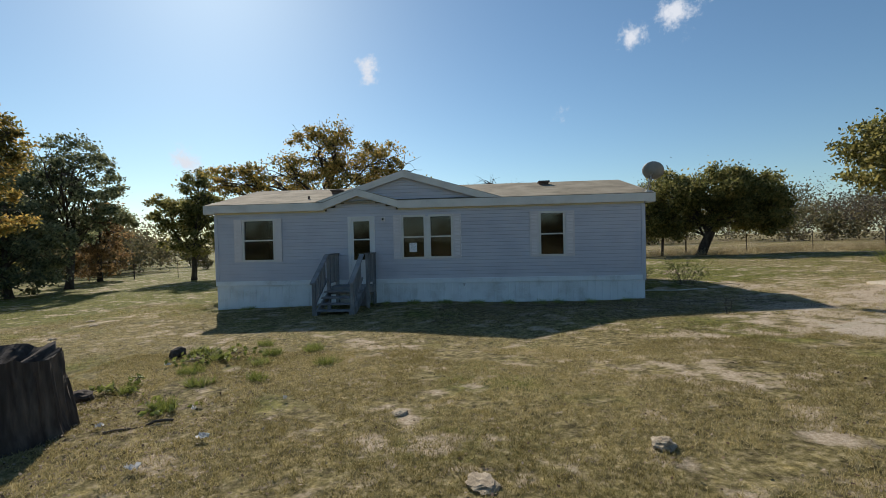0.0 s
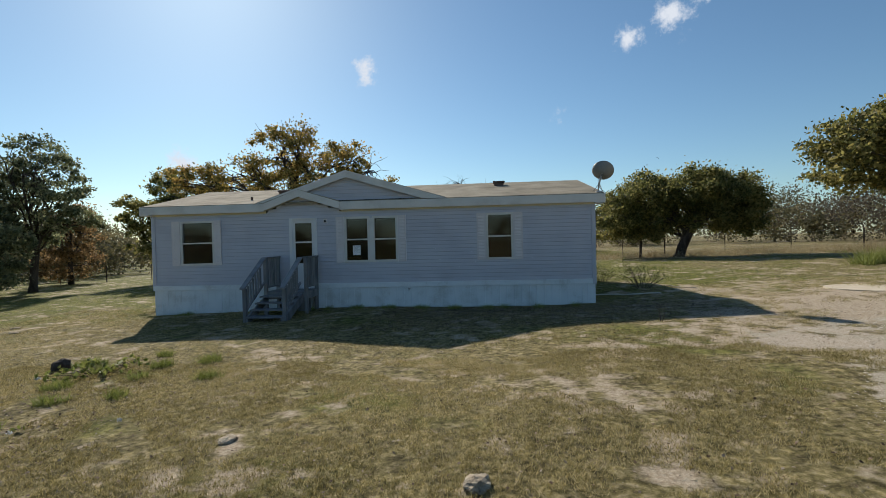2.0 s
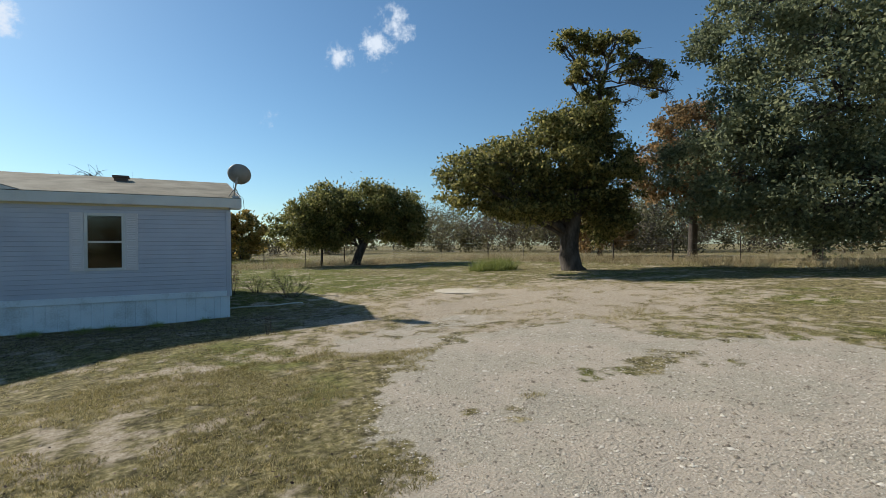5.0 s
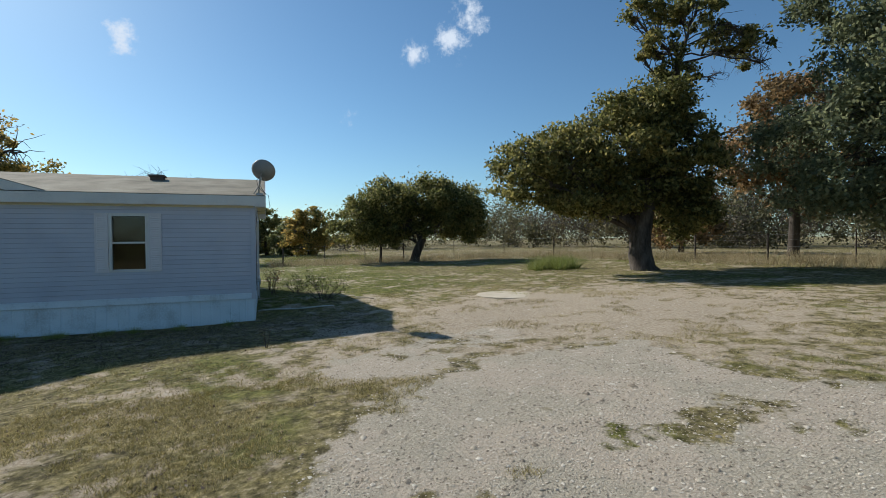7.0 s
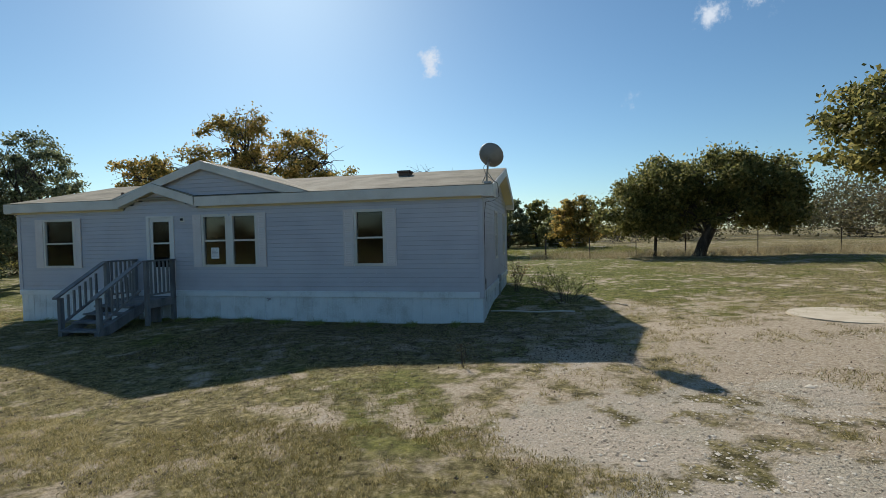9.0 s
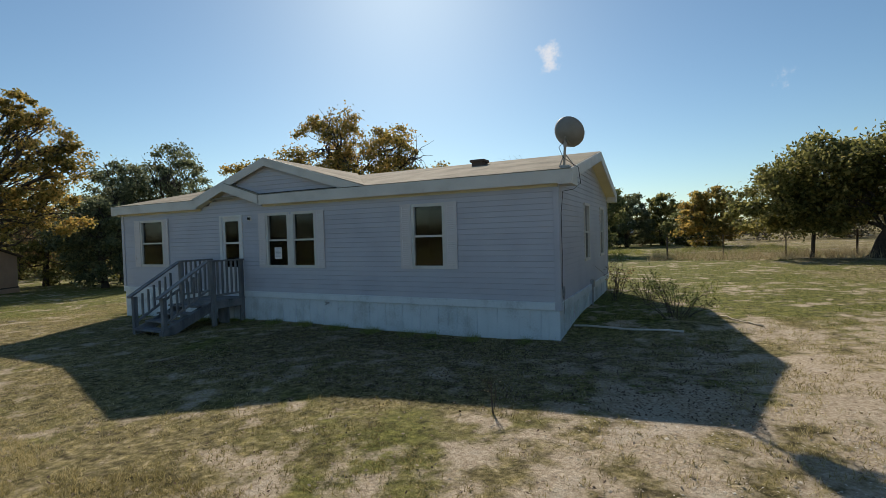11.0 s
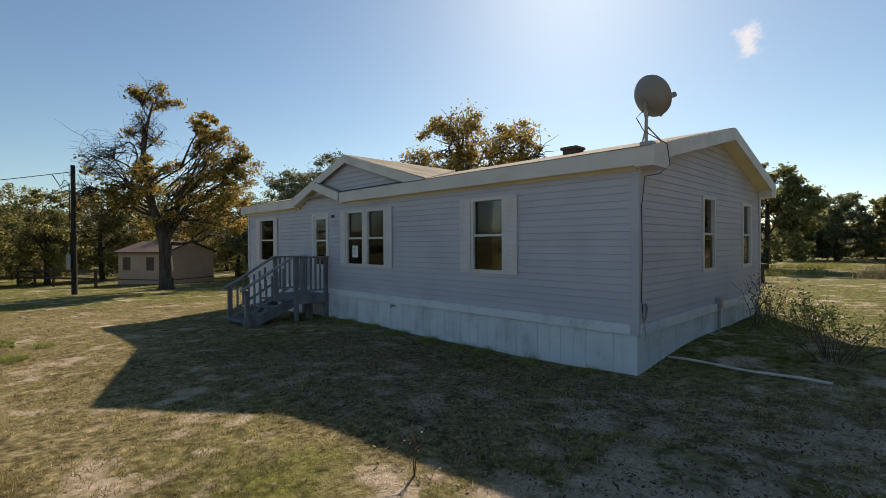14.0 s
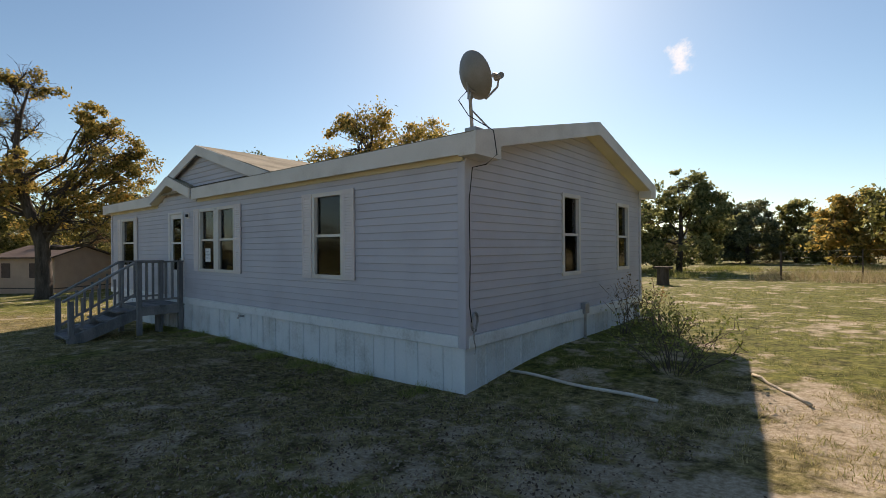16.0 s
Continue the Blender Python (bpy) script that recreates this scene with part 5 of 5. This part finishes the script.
for x in (-1.9, 0.4):
    shed_part("window", (x, x + 0.7, -2.345, -2.30, 1.1, 2.1), SHED_TRIM, "dark small window")

# wooden rail fence by the shed, wire fences round the meadow
rail_fence = thing("rail_fence", (-27, 9, ground_z(-27, 9)), "weathered wooden rail fence beside the yard", "fence")
for i in range(5):
    x, y = -34 + i * 2.6, 10.5 + i * 0.75
    z = ground_z(x, y)
    boxed("post", (x - 0.07, x + 0.07, y - 0.07, y + 0.07, z - 0.2, z + 1.15), BARK, rail_fence)
    if i:
        for h in (0.5, 0.95):
            bm = bmesh.new()
            prism(bm, [(x - 2.6, y - 0.82, z + h - 0.06), (x, y - 0.07, z + h), (x, y - 0.07, z + h + 0.12), (x - 2.6, y - 0.82, z + h + 0.06)], (0, -0.04, 0))
            part("rail", bm, BARK, rail_fence)


def wire_fence(points, spacing, label):
    x, y = points[0]
    fence = thing("wire_fence", (x, y, ground_z(x, y)), label, "fence")
    tops = []
    for (ax, ay), (bx, by) in zip(points, points[1:]):
        n = max(1, round(math.hypot(bx - ax, by - ay) / spacing))
        for i in range(n):
            x, y = ax + (bx - ax) * i / n, ay + (by - ay) * i / n
            z = ground_z(x, y)
            b = bmesh.new()
            tube(b, [(x, y, z - 0.2), (x, y, z + 1.25)], 0.045 if i % 3 == 0 else 0.025, 6)
            part("post", b, BARK, fence)
            tops.append(Vector((x, y, z)))
    for h in (0.35, 0.65, 0.95, 1.2):
        b = bmesh.new()
        tube(b, [t + Vector((0, 0, h)) for t in tops], 0.003, 3)
        part("wire", b, STEEL, fence)


wire_fence([(9, 36), (17, 35.0), (27, 31.5), (29.5, 18), (33, 6), (36, -2)], 3.2, "thin wire fence on dark posts behind the trees")
wire_fence([(-44, 33), (-24, 36), (-8, 39)], 3.2, "thin wire fence across the far meadow")

# a pale neighbouring trailer far off between the trees
trailer = thing("far_trailer", (-2, 80, ground_z(-2, 80)), "pale trailer house far off among trees", "house")
boxed("wall", (-9, 5, 78, 82, 0.4, 3.2), SKIRT, trailer)
boxed("roof", (-9.3, 5.3, 77.7, 82.3, 3.2, 3.5), STEEL, trailer)
for x in (-6, -1, 2.5):
    boxed("window", (x, x + 1.0, 77.95, 78.0, 1.6, 2.6), BLACK, trailer)

# ---- ground cover ----
HOUSE_BOX = (X0 - 0.05, X1 + 0.05, Y0 - 0.05, Y1)


def scatter(rng, n, x0, x1, y0, y1):
    x, y = rng.uniform(x0, x1, n), rng.uniform(y0, y1, n)
    keep = ~((x > HOUSE_BOX[0]) & (x < HOUSE_BOX[1]) & (y > HOUSE_BOX[2]) & (y < HOUSE_BOX[3]))
    return x[keep], y[keep]


def grass(name, n, area, height, blades, seed, label, mat=BLADE, width=0.0035, inside=None):
    rng = np.random.default_rng(seed)
    x, y = scatter(rng, n, *area)
    keep = np.array([(noise.noise((a * 0.9, b * 0.9, 3)) + 0.6 * noise.noise((a * 2.7, b * 2.7, 8)) > -0.25 + 0.9 * gravel_amount(a, b) + 0.5 * dirt_amount(a, b)) for a, b in zip(x, y)])
    if inside:
        keep = np.array([inside(a, b) for a, b in zip(x, y)])
    x, y = x[keep], y[keep]
    z = np.array([ground_z(a, b) for a, b in zip(x, y)])
    x, y, z = (np.repeat(q, blades) for q in (x, y, z))
    m = len(x)
    foot = np.stack([x + rng.normal(0, 0.022, m), y + rng.normal(0, 0.022, m), z - 0.006], 1)
    a = rng.uniform(0, math.tau, m)
    side = np.stack([np.cos(a), np.sin(a), np.zeros(m)], 1) * width
    h = height * rng.uniform(0.35, 1.2, m)
    lean = rng.normal(0, 0.6, (m, 2)) * h[:, None]
    tip = foot + np.concatenate([lean, h[:, None]], 1)
    v = np.stack([foot - side, foot + side, tip], 1).reshape(-1, 3)
    tagged(new(name, quads(name, v, np.arange(3 * m).reshape(-1, 3), mat)), label, "grass", kind="stuff")


grass("grass", 70000, (-3, 10, 2.2, 9), 0.038, 6, 31, "short dry olive lawn grass")
grass("grass", 42000, (-9, 17, 8, 17), 0.045, 5, 32, "short dry olive lawn grass")
grass("grass", 26000, (-14, 28, 14, 30), 0.085, 4, 33, "longer green meadow grass", GREEN_BLADE)
def fence_strip(x, y):
    d = min(abs(y - (36.6 - 0.25 * (x - 9))) if x < 28 else 9.0, abs(x - (29 + 0.18 * (18 - y))) if y < 33 else 9.0)
    return d < 2.6 and noise.noise((x * 0.7, y * 0.7, 4)) > -0.25


grass("tall_grass", 26000, (8, 38, -4, 40), 0.55, 4, 37, "tall dry tan grass along the fence", DRY, 0.008, fence_strip)
grass("tall_grass", 9000, (-2, 16, 36, 50), 0.30, 4, 42, "rough green weeds across the meadow", GREEN_BLADE, 0.010, lambda x, y: noise.noise((x * 0.3, y * 0.3, 9)) + 0.6 * noise.noise((x * 1.1, y * 1.1, 2)) > 0.18)
grass("grass", 9000, (10, 20, 2, 14), 0.05, 6, 34, "sparse grass beside the drive")


def tufts(spots, reach):
    return lambda x, y: any(math.hypot(x - a, y - c) < reach * (0.7 + 0.6 * noise.noise((x * 3, y * 3, 1))) for a, c in spots)


grass("weed_grass", 14000, (-3, 2, 4.5, 10), 0.13, 7, 38, "bright green weed tufts in the lawn", LEAF_WEED, 0.005,
      tufts([(-1.2, 8.55), (-0.4, 8.85), (-1.8, 9.05), (-0.3, 8.15), (-1.1, 7.75), (0.2, 9.15), (-1.4, 6.85), (-0.4, 6.15), (0.1, 7.35), (0.8, 8.05), (-0.9, 9.6), (-0.6, 7.1)], 0.20))
grass("weed_grass", 420, (18.6, 21.6, 20.0, 22.4), 0.62, 9, 39, "tall bright green weeds below the oak", LEAF_WEED, 0.012, lambda x, y: math.hypot((x - 20.2) / 1.2, (y - 21.2) / 0.9) < 0.85 + 0.6 * noise.noise((x * 1.5, y * 1.5, 6)))
grass("weed_grass", 2600, (X0, X1, 14.55, 14.94), 0.11, 5, 41, "ragged weeds along the foot of the skirting", LEAF_WEED, 0.004, lambda x, y: noise.noise((x * 2.2, 0, 6)) > 0.12)


def pebbles():
    rng = np.random.default_rng(35)
    x, y = scatter(rng, 100000, 7.5, 17, 2.5, 13)
    keep = np.array([gravel_amount(a, b) + 0.4 * dirt_amount(a, b) > rng.uniform(0.15, 0.9) for a, b in zip(x, y)])
    x, y = x[keep], y[keep]
    z = np.array([ground_z(a, b) for a, b in zip(x, y)])
    m = len(x)
    c = np.stack([x, y, z + 0.002], 1)
    s = 0.0066 * np.exp(rng.normal(0, 0.5, (m, 1)))
    a = rng.uniform(0, math.tau, m)
    u = np.stack([np.cos(a), np.sin(a), np.zeros(m)], 1) * s * rng.uniform(0.7, 1.3, (m, 1))
    w = np.stack([-np.sin(a), np.cos(a), np.zeros(m)], 1) * s * rng.uniform(0.7, 1.3, (m, 1))
    up = np.array([0, 0, 1.0]) * s * rng.uniform(0.35, 0.75, (m, 1))
    v = np.stack([c + u, c + w, c - u, c - w, c + up + u * 0.2], 1).reshape(-1, 3)
    f = (np.arange(m)[:, None, None] * 5 + np.array([[0, 1, 4], [1, 2, 4], [2, 3, 4], [3, 0, 4]])[None]).reshape(-1, 3)
    tagged(new("gravel", quads("gravel", v, f, GRAVEL)), "loose pale limestone gravel", "gravel", kind="stuff")


pebbles()


def leaf_litter():
    rng = np.random.default_rng(36)
    x, y = scatter(rng, 9500, -4, 13, 2.5, 14)
    # Litter by the stump; the strip before the house also darkens its shadow.
    ex, ey = np.concatenate([rng.normal(-0.6, 1.0, 2600), rng.uniform(2, 10.2, 21000)]), np.concatenate([rng.normal(5.5, 1.1, 2600), rng.uniform(11.2, 14.8, 21000)])
    x, y = np.concatenate([x, ex]), np.concatenate([y, ey])
    keep = np.array([gravel_amount(a, b) < 0.3 for a, b in zip(x, y)])
    x, y = x[keep], y[keep]
    z = np.array([ground_z(a, b) for a, b in zip(x, y)])
    c = np.stack([x, y, z + 0.022], 1)
    m = len(x)
    a = rng.uniform(0, math.tau, m)
    s = rng.uniform(0.007, 0.019, (m, 1))
    u = np.stack([np.cos(a), np.sin(a), rng.normal(0, 0.35, m)], 1) * s
    w = np.stack([-np.sin(a), np.cos(a), rng.normal(0, 0.35, m)], 1) * s * 0.6
    v = np.stack([c - u, c + w, c + u, c - w], 1).reshape(-1, 3)
    tagged(new("fallen_leaves", quads("fallen_leaves", v, np.arange(4 * m).reshape(-1, 4), LITTER_LEAF)), "scattered brown fallen leaves, packed to deepen the house's shadow", "leaves", kind="stuff")


leaf_litter()
